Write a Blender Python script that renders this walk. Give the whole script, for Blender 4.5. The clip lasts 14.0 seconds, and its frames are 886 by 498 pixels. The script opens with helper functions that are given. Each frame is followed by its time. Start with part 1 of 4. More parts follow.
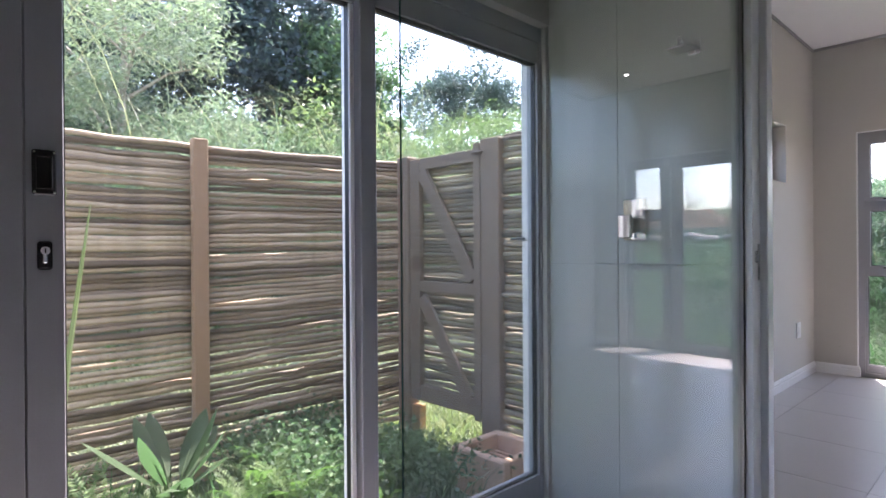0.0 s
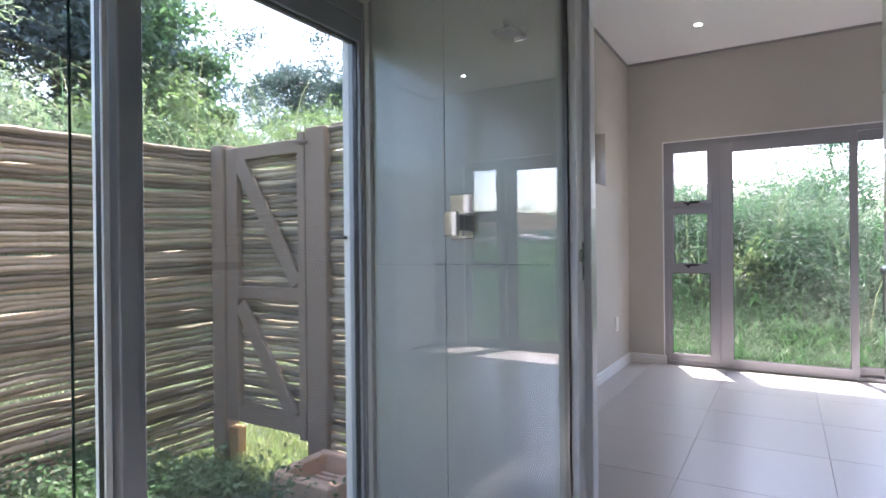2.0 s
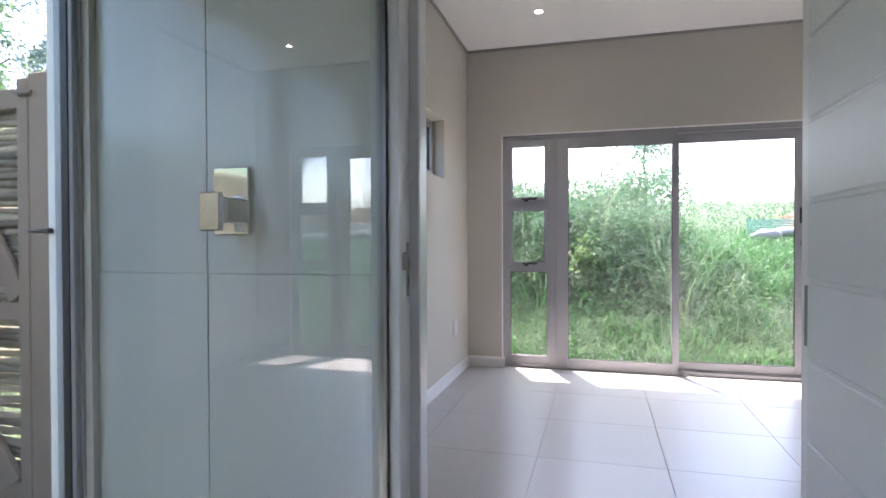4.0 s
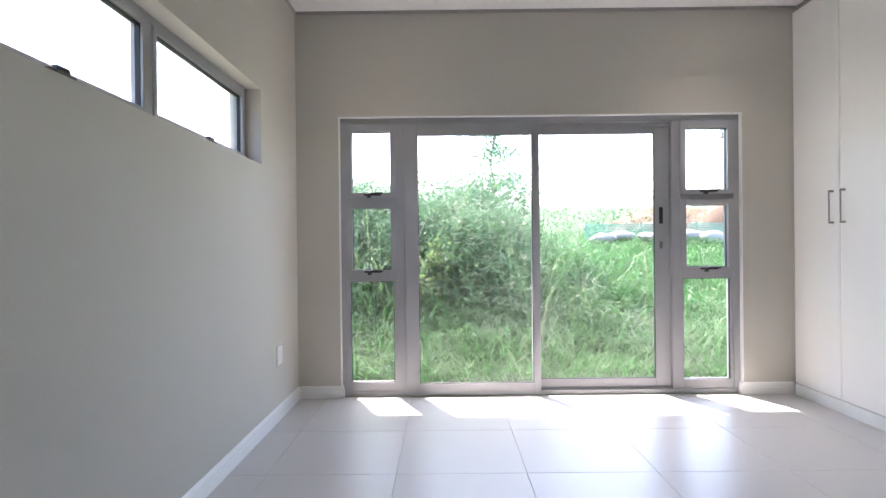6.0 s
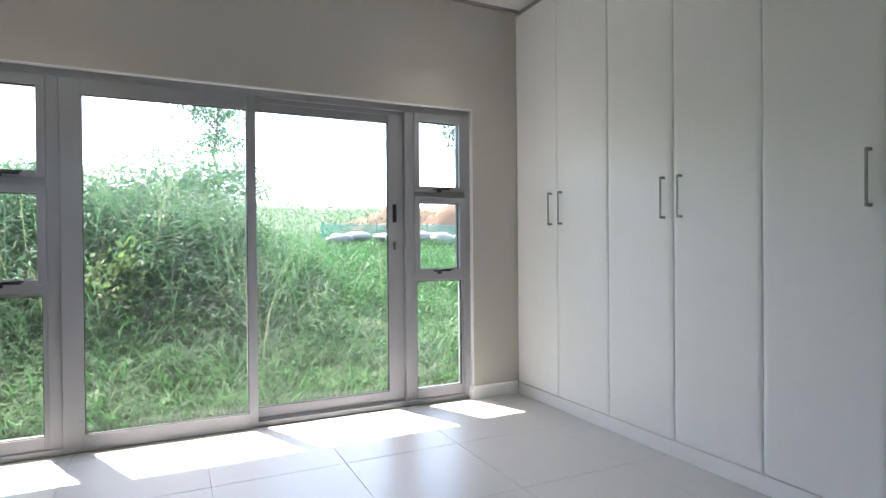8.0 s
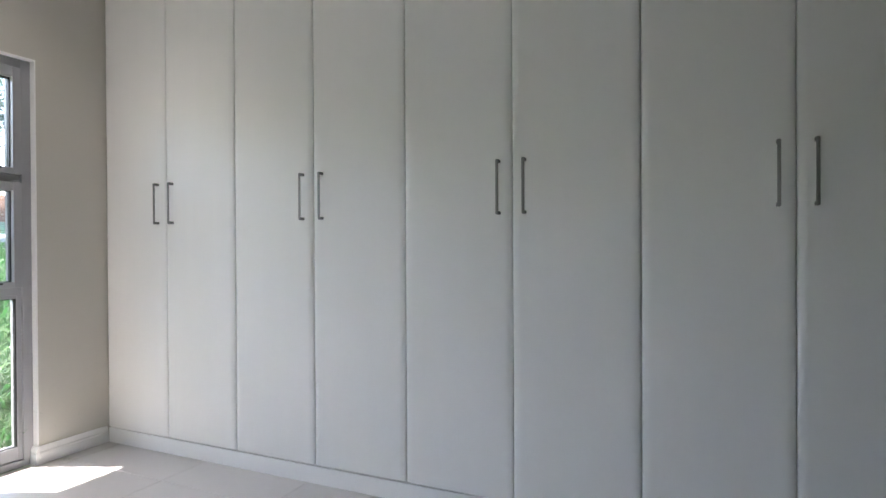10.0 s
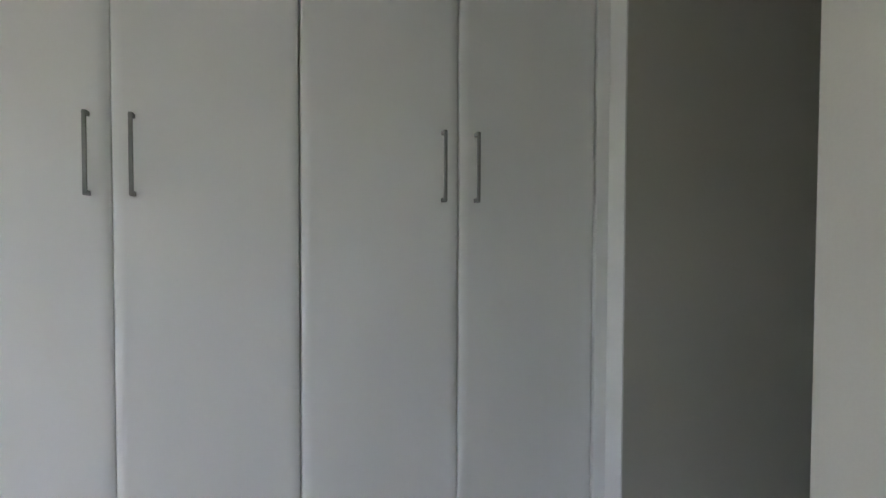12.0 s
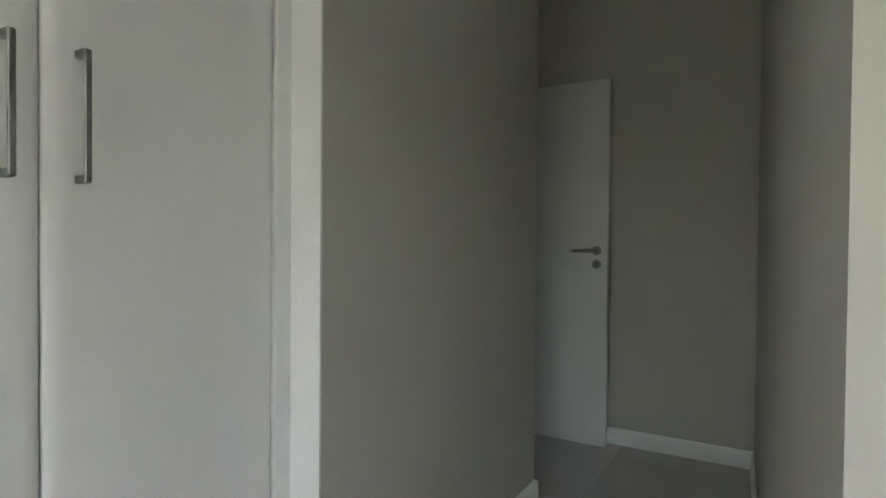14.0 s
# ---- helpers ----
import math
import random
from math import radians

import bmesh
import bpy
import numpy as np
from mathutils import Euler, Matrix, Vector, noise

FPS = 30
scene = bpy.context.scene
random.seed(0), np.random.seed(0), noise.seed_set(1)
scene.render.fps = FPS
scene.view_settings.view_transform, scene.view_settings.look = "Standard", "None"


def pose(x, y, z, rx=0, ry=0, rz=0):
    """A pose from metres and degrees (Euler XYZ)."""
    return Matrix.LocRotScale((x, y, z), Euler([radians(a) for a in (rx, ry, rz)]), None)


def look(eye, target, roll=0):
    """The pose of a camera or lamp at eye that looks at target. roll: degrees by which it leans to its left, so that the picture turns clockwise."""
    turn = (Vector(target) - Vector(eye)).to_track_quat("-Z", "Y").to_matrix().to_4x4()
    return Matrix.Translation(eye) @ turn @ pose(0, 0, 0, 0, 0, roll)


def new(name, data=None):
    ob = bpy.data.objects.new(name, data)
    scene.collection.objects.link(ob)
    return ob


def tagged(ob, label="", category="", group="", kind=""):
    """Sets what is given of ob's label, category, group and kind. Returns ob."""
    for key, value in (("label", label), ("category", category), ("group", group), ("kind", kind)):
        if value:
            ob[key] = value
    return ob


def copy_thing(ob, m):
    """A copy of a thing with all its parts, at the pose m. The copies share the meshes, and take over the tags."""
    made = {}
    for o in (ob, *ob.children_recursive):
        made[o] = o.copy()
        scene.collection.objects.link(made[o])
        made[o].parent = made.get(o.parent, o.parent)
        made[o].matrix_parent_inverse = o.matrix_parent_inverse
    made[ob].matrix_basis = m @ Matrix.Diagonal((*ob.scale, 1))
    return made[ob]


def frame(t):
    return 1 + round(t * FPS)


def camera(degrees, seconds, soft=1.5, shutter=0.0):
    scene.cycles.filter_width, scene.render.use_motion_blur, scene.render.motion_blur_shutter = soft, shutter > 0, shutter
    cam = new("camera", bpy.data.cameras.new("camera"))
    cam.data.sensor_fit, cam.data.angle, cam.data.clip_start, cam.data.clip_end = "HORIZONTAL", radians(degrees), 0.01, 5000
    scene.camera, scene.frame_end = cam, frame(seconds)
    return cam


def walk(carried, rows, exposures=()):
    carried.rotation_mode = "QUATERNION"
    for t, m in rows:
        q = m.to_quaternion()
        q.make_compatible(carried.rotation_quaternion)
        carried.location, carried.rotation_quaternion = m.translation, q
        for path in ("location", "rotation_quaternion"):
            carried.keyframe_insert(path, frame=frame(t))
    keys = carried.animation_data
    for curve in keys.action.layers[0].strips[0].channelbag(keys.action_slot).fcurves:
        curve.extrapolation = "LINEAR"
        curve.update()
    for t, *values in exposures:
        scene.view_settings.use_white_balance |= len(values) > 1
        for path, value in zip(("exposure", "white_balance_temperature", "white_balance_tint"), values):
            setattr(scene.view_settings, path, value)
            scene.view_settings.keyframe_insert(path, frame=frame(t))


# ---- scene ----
cam = camera(76.1, 14.0)
PATH = [
    (0, (-0.005, 0.14, 1.119), (-1.454, 1.519, 1.115), -0.4),
    (0.5, (-0.026, 0.19, 1.118), (-1.402, 1.642, 1.113), -0.4),
    (1, (-0.041, 0.232, 1.116), (-1.319, 1.77, 1.108), -0.4),
    (1.5, (-0.054, 0.299, 1.112), (-1.209, 1.931, 1.109), -0.6),
    (2, (-0.085, 0.399, 1.112), (-1.12, 2.11, 1.108), -0.6),
    (2.5, (-0.118, 0.516, 1.123), (-1.023, 2.3, 1.117), -0.6),
    (3, (-0.147, 0.634, 1.128), (-0.933, 2.473, 1.114), -0.4),
    (5.5, (-0.3, 1.609, 1.113), (-0.433, 3.604, 1.097), -0.5),
    (6, (-0.285, 1.82, 1.108), (-0.293, 3.82, 1.101), -0.6),
    (6.5, (-0.229, 1.989, 1.098), (-0.083, 3.984, 1.087), -0.5),
    (7, (-0.15, 2.158, 1.105), (0.201, 4.127, 1.095), -0.5),
    (7.5, (-0.061, 2.268, 1.11), (0.512, 4.184, 1.095), -0.5),
    (8, (-0.05, 2.421, 1.108), (0.815, 4.224, 1.094), -0.5),
    (8.5, (-0.097, 2.547, 1.114), (1.071, 4.17, 1.093), -0.7),
    (9, (-0.041, 2.667, 1.112), (1.411, 4.043, 1.093), -0.6),
    (11.5, (0.46, 3.121, 1.134), (2.454, 2.963, 1.089), -0.0),
    (12, (0.602, 3.153, 1.146), (2.521, 2.592, 1.084), 0.2),
    (12.5, (0.751, 3.123, 1.115), (2.551, 2.253, 1.078), 0.2),
    (13, (0.936, 3.071, 1.118), (2.562, 1.906, 1.101), 0.3),
    (13.5, (1.115, 3.083, 1.129), (2.484, 1.626, 1.097), 0.2),
    (14, (1.295, 3.057, 1.149), (2.308, 1.333, 1.116), 0.5),
]
walk(cam, [(t, look(eye, to, roll)) for t, eye, to, roll in PATH],
     exposures=[(0.0, 3.05, 6500, 29), (1.0, 3.20, 6500, 29), (3.0, 3.14, 6600, 26), (5.5, 3.54, 6650, 22), (6.4, 3.32, 6600, 19), (7.5, 3.06, 6550, 14), (9.0, 3.27, 6550, 17), (11.5, 3.24, 6850, 17),
                (12.5, 3.65, 6900, 17), (13.5, 3.86, 7100, 14), (14.0, 4.08, 7300, 14)])

# light
world = bpy.data.worlds.new("world")
scene.world = world
world.use_nodes = True
sky = world.node_tree.nodes.new("ShaderNodeTexSky")
sky.sky_type = "NISHITA"
sky.sun_disc = False
sky.sun_elevation = radians(55)
sky.sun_rotation = radians(-24)
sky.dust_density = 1.5
sky.ozone_density = 0.6
world.node_tree.links.new(sky.outputs[0], world.node_tree.nodes["Background"].inputs[0])
world.node_tree.nodes["Background"].inputs[1].default_value = 0.15
sun = new("sun", bpy.data.lights.new("sun", "SUN"))
sun.data.energy, sun.data.angle, sun.data.color = 3.0, radians(0.6), (1.0, 0.96, 0.9)
sun.matrix_world = look((-4, 12, 14), (-4 + 0.235, 12 - 0.522, 14 - 0.819))

# plan, in metres
XL, XW, YW, H = -1.38, 2.30, 6.0, 2.852       # bedroom: left wall, wardrobe face, window wall, ceiling
XO = -1.56                                    # outer face of the left wall
YT, YP = 2.05, 2.15                           # tiled face and bedroom face of the partition
XP, YP0, YP1 = 2.203, 0.70, 2.066             # passage wall: face and ends
XG = -0.648                                  # shower screen
PX, PY = 1.236, 2.406                           # pier that ends the partition at the passage
DW = 0.485                                    # wardrobe door width


# ---- materials
def mat(name, color, rough=0.5, metal=0.0, vary=0.08, scale=6.0, fine=60.0, bump=0.0, stretch=(1, 1, 1),
        rand=0.0, rough_vary=0.1, spec=0.5, island=0.0, tint=None):
    """A surface with colour variation at two scales, fine relief and uneven gloss."""
    m = bpy.data.materials.new(name)
    m.use_nodes = True
    nt = m.node_tree
    b = nt.nodes["Principled BSDF"]
    n, l = nt.nodes.new, nt.links.new
    tc = n("ShaderNodeTexCoord")
    mp = n("ShaderNodeMapping")
    mp.inputs["Scale"].default_value = stretch
    l(tc.outputs["Object"], mp.inputs["Vector"])
    big, small = n("ShaderNodeTexNoise"), n("ShaderNodeTexNoise")
    for tex, sc, det in ((big, scale, 4), (small, fine, 3)):
        tex.inputs["Scale"].default_value = sc
        tex.inputs["Detail"].default_value = det
        l(mp.outputs[0], tex.inputs["Vector"])
    add = n("ShaderNodeMath")
    add.operation = "ADD"
    l(big.outputs["Fac"], add.inputs[0])
    l(small.outputs["Fac"], add.inputs[1])
    val = n("ShaderNodeMapRange")
    val.inputs["From Min"].default_value, val.inputs["From Max"].default_value = 0.6, 1.4
    val.inputs["To Min"].default_value, val.inputs["To Max"].default_value = 1 - vary, 1 + vary
    l(add.outputs[0], val.inputs["Value"])
    last = val.outputs[0]
    for amount, node, out in ((rand, "ShaderNodeObjectInfo", "Random"), (island, "ShaderNodeNewGeometry", "Random Per Island")):
        if amount:
            src = n(node)
            r = n("ShaderNodeMapRange")
            r.inputs["To Min"].default_value, r.inputs["To Max"].default_value = 1 - amount, 1 + amount
            l(src.outputs[out], r.inputs["Value"])
            mul = n("ShaderNodeMath")
            mul.operation = "MULTIPLY"
            l(last, mul.inputs[0])
            l(r.outputs[0], mul.inputs[1])
            last = mul.outputs[0]
    col = n("ShaderNodeVectorMath")
    col.operation = "SCALE"
    if tint:
        mx = n("ShaderNodeMix")
        mx.data_type = "RGBA"
        mx.inputs["A"].default_value, mx.inputs["B"].default_value = (*color, 1), (*tint, 1)
        src = n("ShaderNodeNewGeometry") if island else n("ShaderNodeObjectInfo")
        if island or rand:
            l(src.outputs["Random Per Island" if island else "Random"], mx.inputs["Factor"])
        else:
            l(big.outputs["Fac"], mx.inputs["Factor"])
        l(mx.outputs["Result"], col.inputs[0])
    else:
        col.inputs[0].default_value = color
    l(last, col.inputs["Scale"])
    l(col.outputs[0], b.inputs["Base Color"])
    rg = n("ShaderNodeMapRange")
    rg.inputs["From Min"].default_value, rg.inputs["From Max"].default_value = 0.3, 0.7
    rg.inputs["To Min"].default_value, rg.inputs["To Max"].default_value = rough * (1 - rough_vary), min(1, rough * (1 + rough_vary))
    l(big.outputs["Fac"], rg.inputs["Value"])
    l(rg.outputs[0], b.inputs["Roughness"])
    b.inputs["Metallic"].default_value = metal
    b.inputs["Specular IOR Level"].default_value = spec
    if bump:
        bp = n("ShaderNodeBump")
        bp.inputs["Strength"].default_value = min(1, bump)
        bp.inputs["Distance"].default_value = 0.002
        l(small.outputs["Fac"], bp.inputs["Height"])
        l(bp.outputs[0], b.inputs["Normal"])
    return m


def leaf_mat(name, color, tint, rough=0.62):
    m = mat(name, color, rough, vary=0.3, scale=0.9, fine=7, island=0.5, tint=tint, spec=0.35)
    nt = m.node_tree
    tr = nt.nodes.new("ShaderNodeBsdfTranslucent")
    tr.inputs["Color"].default_value = (color[0] * 1.2, color[1] * 1.45, color[2] * 1.05, 1)
    mx = nt.nodes.new("ShaderNodeMixShader")
    mx.inputs[0].default_value = 0.44
    out = nt.nodes["Material Output"]
    nt.links.new(nt.nodes["Principled BSDF"].outputs[0], mx.inputs[1])
    nt.links.new(tr.outputs[0], mx.inputs[2])
    nt.links.new(mx.outputs[0], out.inputs["Surface"])
    return m


def glass_mat(name, tint=(0.97, 0.98, 0.97), base=0.04, haze=0.0):
    """Clear pane: what is behind it shows, and gloss grows towards grazing views."""
    m = bpy.data.materials.new(name)
    m.use_nodes = True
    nt = m.node_tree
    n, l = nt.nodes.new, nt.links.new
    nt.nodes.remove(nt.nodes["Principled BSDF"])
    lw = n("ShaderNodeLayerWeight")
    lw.inputs["Blend"].default_value = 0.5
    pw = n("ShaderNodeMath")
    pw.operation = "POWER"
    pw.inputs[1].default_value = 5.0
    l(lw.outputs["Facing"], pw.inputs[0])
    ma = n("ShaderNodeMath")
    ma.operation = "MULTIPLY_ADD"
    ma.inputs[1].default_value, ma.inputs[2].default_value = 1 - base, base
    l(pw.outputs[0], ma.inputs[0])
    tr, gl = n("ShaderNodeBsdfTransparent"), n("ShaderNodeBsdfGlossy")
    tr.inputs["Color"].default_value = (*tint, 1)
    gl.inputs["Roughness"].default_value = 0.0
    mx = n("ShaderNodeMixShader")
    l(ma.outputs[0], mx.inputs[0])
    l(tr.outputs[0], mx.inputs[1])
    l(gl.outputs[0], mx.inputs[2])
    last = mx.outputs[0]
    if haze:
        df = n("ShaderNodeBsdfDiffuse")
        df.inputs["Color"].default_value = (0.8, 0.82, 0.8, 1)
        ns = n("ShaderNodeTexNoise")
        ns.inputs["Scale"].default_value = 2.2
        ns.inputs["Detail"].default_value = 6
        tc = n("ShaderNodeTexCoord")
        l(tc.outputs["Object"], ns.inputs["Vector"])
        mr = n("ShaderNodeMapRange")
        mr.inputs["From Min"].default_value, mr.inputs["From Max"].default_value = 0.35, 0.75
        mr.inputs["To Min"].default_value, mr.inputs["To Max"].default_value = haze * 0.4, haze * 1.6
        l(ns.outputs["Fac"], mr.inputs["Value"])
        m2 = n("ShaderNodeMixShader")
        l(mr.outputs[0], m2.inputs[0])
        l(last, m2.inputs[1])
        l(df.outputs[0], m2.inputs[2])
        last = m2.outputs[0]
    l(last, nt.nodes["Material Output"].inputs["Surface"])
    return m


PAINT = mat("greige wall paint", (0.54, 0.519, 0.468), 0.6, vary=0.025, scale=1.3, fine=180, bump=0.12)
PLASTER = mat("outside plaster", (0.62, 0.52, 0.42), 0.85, vary=0.06, scale=2, fine=90, bump=0.5)
OUTWHITE = mat("white outside paint", (0.78, 0.76, 0.73), 0.7, vary=0.05, scale=3, fine=90, bump=0.3)
CEIL = mat("white ceiling paint", (0.82, 0.82, 0.81), 0.8, vary=0.015, scale=1.0, fine=150, bump=0.08)
# Grey that carries the shade of narrow gaps.
GAP_SHADE = mat("grey painted shade of gaps", (0.36, 0.35, 0.34), 0.7)
TRIM = mat("white gloss paint", (0.86, 0.86, 0.85), 0.32, vary=0.02, scale=3, fine=120, bump=0.05)
DOORW = mat("white door paint", (0.78, 0.785, 0.78), 0.35, vary=0.02, scale=2.5, fine=140, bump=0.05)
LAMINATE = mat("white laminate", (0.85, 0.85, 0.835), 0.38, vary=0.015, scale=2, fine=200, stretch=(1, 6, 0.4), bump=0.15)
FLOORT = mat("grey porcelain floor tile", (0.55, 0.535, 0.515), 0.32, vary=0.02, scale=1.1, fine=40, rand=0.018, rough_vary=0.0)
GROUT = mat("grey grout", (0.48, 0.47, 0.46), 0.9, vary=0.15, scale=5, fine=80, bump=0.3)
WALLT = mat("pale glazed wall tile", (0.49, 0.52, 0.48), 0.12, spec=0.36, vary=0.02, scale=2, fine=60, rand=0.01, rough_vary=0.15)
WGROUT = mat("wall tile grout", (0.34, 0.36, 0.36), 0.8, vary=0.1)
ALU = mat("grey coated aluminium", (0.35, 0.355, 0.372), 0.38, vary=0.04, scale=5, fine=250, bump=0.04)
GASKET = mat("black rubber gasket", (0.012, 0.012, 0.014), 0.5, vary=0.1)
BLACK = mat("black plastic", (0.018, 0.018, 0.02), 0.38, vary=0.1)
CHROME = mat("chrome", (0.82, 0.83, 0.84), 0.06, metal=1.0, vary=0.01)
STEEL = mat("brushed steel", (0.32, 0.32, 0.32), 0.33, metal=1.0, vary=0.05, fine=200)
DARKSTEEL = mat("dark satin steel", (0.20, 0.20, 0.20), 0.3, metal=1.0, vary=0.05, fine=200)
HANDLE = mat("satin grey metal", (0.30, 0.30, 0.295), 0.5, metal=1.0, vary=0.05, fine=200)
BRIGHTSTEEL = mat("bright steel", (0.62, 0.62, 0.61), 0.25, metal=1.0, vary=0.05, fine=200)
SOCKETM = mat("white switch plastic", (0.82, 0.82, 0.80), 0.3, vary=0.01)
STICK = mat("weathered sticks", (0.185, 0.138, 0.092), 0.85, vary=0.4, scale=5, fine=40, stretch=(1, 1, 1), rand=0.42, tint=(0.325, 0.265, 0.18), bump=0.8)
POSTW = mat("treated pine post", (0.31, 0.20, 0.115), 0.75, vary=0.2, scale=4, fine=45, stretch=(6, 6, 0.5), bump=0.5)
GATEW = mat("grey weathered timber", (0.225, 0.162, 0.118), 0.8, vary=0.22, scale=4, fine=50, stretch=(5, 5, 0.6), bump=0.5)
RAWWOOD = mat("raw orange timber", (0.36, 0.20, 0.075), 0.8, vary=0.15, scale=5, fine=50)
SOIL = mat("grassy soil", (0.065, 0.085, 0.04), 0.95, vary=0.35, scale=0.7, fine=9, bump=0.6, tint=(0.05, 0.095, 0.032))
REDSOIL = mat("red earth", (0.145, 0.055, 0.035), 0.95, vary=0.35, scale=1.2, fine=12, bump=0.8, tint=(0.12, 0.095, 0.055))
GULLY = mat("weathered pink concrete", (0.68, 0.44, 0.31), 0.85, vary=0.2, scale=8, fine=60, bump=0.6)
RUST = mat("dull weathered iron", (0.16, 0.12, 0.10), 0.7, metal=0.3, vary=0.3, scale=20, fine=120)
SACK = mat("pale woven sack", (0.30, 0.285, 0.28), 0.85, vary=0.2, scale=4, fine=70, bump=0.6, rand=0.25)
NETG = mat("green coated steel", (0.10, 0.34, 0.28), 0.5, vary=0.15)
BARK = mat("bark", (0.15, 0.12, 0.09), 0.9, vary=0.3, scale=3, fine=25, stretch=(1, 1, 0.3), bump=0.8)
PALEBARK = mat("pale bark", (0.30, 0.26, 0.20), 0.9, vary=0.3, scale=3, fine=25, stretch=(1, 1, 0.3), bump=0.8)
# Blue in this leaf colour paints in the haze of the air.
LEAF_DARK = leaf_mat("dark tree leaves blued for haze", (0.055, 0.080, 0.088), (0.095, 0.130, 0.135))
LEAF_MID = leaf_mat("green leaves", (0.080, 0.142, 0.080), (0.145, 0.22, 0.112))
LEAF_LIGHT = leaf_mat("light green leaves", (0.14, 0.19, 0.085), (0.24, 0.27, 0.15))
FEATHER = leaf_mat("feathery grey-green leaves", (0.165, 0.205, 0.145), (0.34, 0.37, 0.28))
GRASS = leaf_mat("grass blades", (0.040, 0.112, 0.045), (0.13, 0.235, 0.085))
REED = leaf_mat("tall grass blades", (0.072, 0.132, 0.088), (0.155, 0.235, 0.15))
PALEREED = leaf_mat("pale arching grass", (0.16, 0.195, 0.16), (0.36, 0.37, 0.31))
DRYGRASS = leaf_mat("dry grass stems", (0.20, 0.19, 0.13), (0.15, 0.18, 0.10))
FERN = leaf_mat("fern leaves", (0.080, 0.150, 0.042), (0.15, 0.225, 0.085))
BROAD = leaf_mat("broad plant leaves", (0.060, 0.112, 0.055), (0.12, 0.18, 0.07), 0.58)
# Sunlight behind the fence is put into this pale colour, so gaps show bright.
VERGE = leaf_mat("verge grass paled as sunlight", (0.31, 0.32, 0.21), (0.45, 0.44, 0.32))
SPEAR = leaf_mat("pale spear leaf", (0.26, 0.32, 0.16), (0.30, 0.34, 0.18), 0.5)
LAWN = leaf_mat("sunlit lawn blades", (0.20, 0.24, 0.10), (0.36, 0.36, 0.19))
GLASS = glass_mat("window glass", (0.96, 0.975, 0.97), 0.04, 0.050)
GLASS2 = glass_mat("bathroom window glass", (0.96, 0.975, 0.97), 0.04, 0.035)
SCREEN = glass_mat("shower glass", (0.90, 0.935, 0.92), 0.05, 0.012)
GEDGE = mat("green glass edge", (0.04, 0.09, 0.08), 0.15, vary=0.05)
LAMP = bpy.data.materials.new("lamp")
LAMP.use_nodes = True
LAMP.node_tree.nodes["Principled BSDF"].inputs["Emission Color"].default_value = (1, 0.95, 0.88, 1)
LAMP.node_tree.nodes["Principled BSDF"].inputs["Emission Strength"].default_value = 14


# ---- builders
def finish(name, bm, material, parent=None, label="", smooth=False):
    me = bpy.data.meshes.new(name)
    if smooth:
        for f in bm.faces:
            f.smooth = True
    bm.to_mesh(me)
    bm.free()
    me.materials.append(material)
    ob = new(name, me)
    ob.parent = parent
    if label:
        tagged(ob, label)
    return ob


def part(name, bm, material, parent, label="", smooth=False):
    return finish(name, bm, material, parent, label, smooth)


def thing(name, label, category, kind="", group="", at=(0, 0, 0)):
    ob = new(name)
    ob.location = at
    ob.empty_display_size = 0.1
    return tagged(ob, label, category, group, kind)


def box(bm, a, b, bevel=0.0, seg=1):
    made = bmesh.ops.create_cube(bm, size=1)["verts"]
    for v in made:
        v.co = Vector([(a[i] + b[i]) / 2 + v.co[i] * (b[i] - a[i]) for i in range(3)])
    if bevel:
        edges = {e for v in made for e in v.link_edges}
        bmesh.ops.bevel(bm, geom=list(edges), offset=bevel, segments=seg, affect="EDGES", profile=0.5)
    return bm


def boxes(items, bevel=0.0):
    bm = bmesh.new()
    for a, b in items:
        box(bm, a, b, bevel)
    return bm


def cyl(bm, p, q, r0, r1=None, sides=10, caps=True):
    p, q = Vector(p), Vector(q)
    r1 = r0 if r1 is None else r1
    turn = (q - p).to_track_quat("Z", "Y").to_matrix()
    rings = []
    for c, r in ((p, r0), (q, r1)):
        rings.append([bm.verts.new(c + turn @ Vector((r * math.cos(k * math.tau / sides), r * math.sin(k * math.tau / sides), 0))) for k in range(sides)])
    for k in range(sides):
        bm.faces.new((rings[0][k], rings[0][(k + 1) % sides], rings[1][(k + 1) % sides], rings[1][k]))
    if caps:
        bm.faces.new(rings[0][::-1])
        bm.faces.new(rings[1])


def tube(bm, pts, radii, sides=6):
    rings = []
    for i, p in enumerate(pts):
        a, b = pts[max(0, i - 1)], pts[min(len(pts) - 1, i + 1)]
        turn = (Vector(b) - Vector(a)).to_track_quat("Z", "Y").to_matrix()
        rings.append([bm.verts.new(Vector(p) + turn @ Vector((radii[i] * math.cos(k * math.tau / sides), radii[i] * math.sin(k * math.tau / sides), 0))) for k in range(sides)])
    for r, s in zip(rings, rings[1:]):
        for k in range(sides):
            bm.faces.new((r[k], r[(k + 1) % sides], s[(k + 1) % sides], s[k]))
    bm.faces.new(rings[0][::-1])
    bm.faces.new(rings[-1])


def prism(bm, poly, place, length_vec):
    """A profile, as (u, v) pairs that place() turns into points, drawn out along length_vec."""
    a = [bm.verts.new(place(u, v)) for u, v in poly]
    b = [bm.verts.new(Vector(place(u, v)) + Vector(length_vec)) for u, v in poly]
    n = len(poly)
    for k in range(n):
        bm.faces.new((a[k], a[(k + 1) % n], b[(k + 1) % n], b[k]))
    bm.faces.new(a[::-1])
    bm.faces.new(b)
    bmesh.ops.recalc_face_normals(bm, faces=bm.faces)


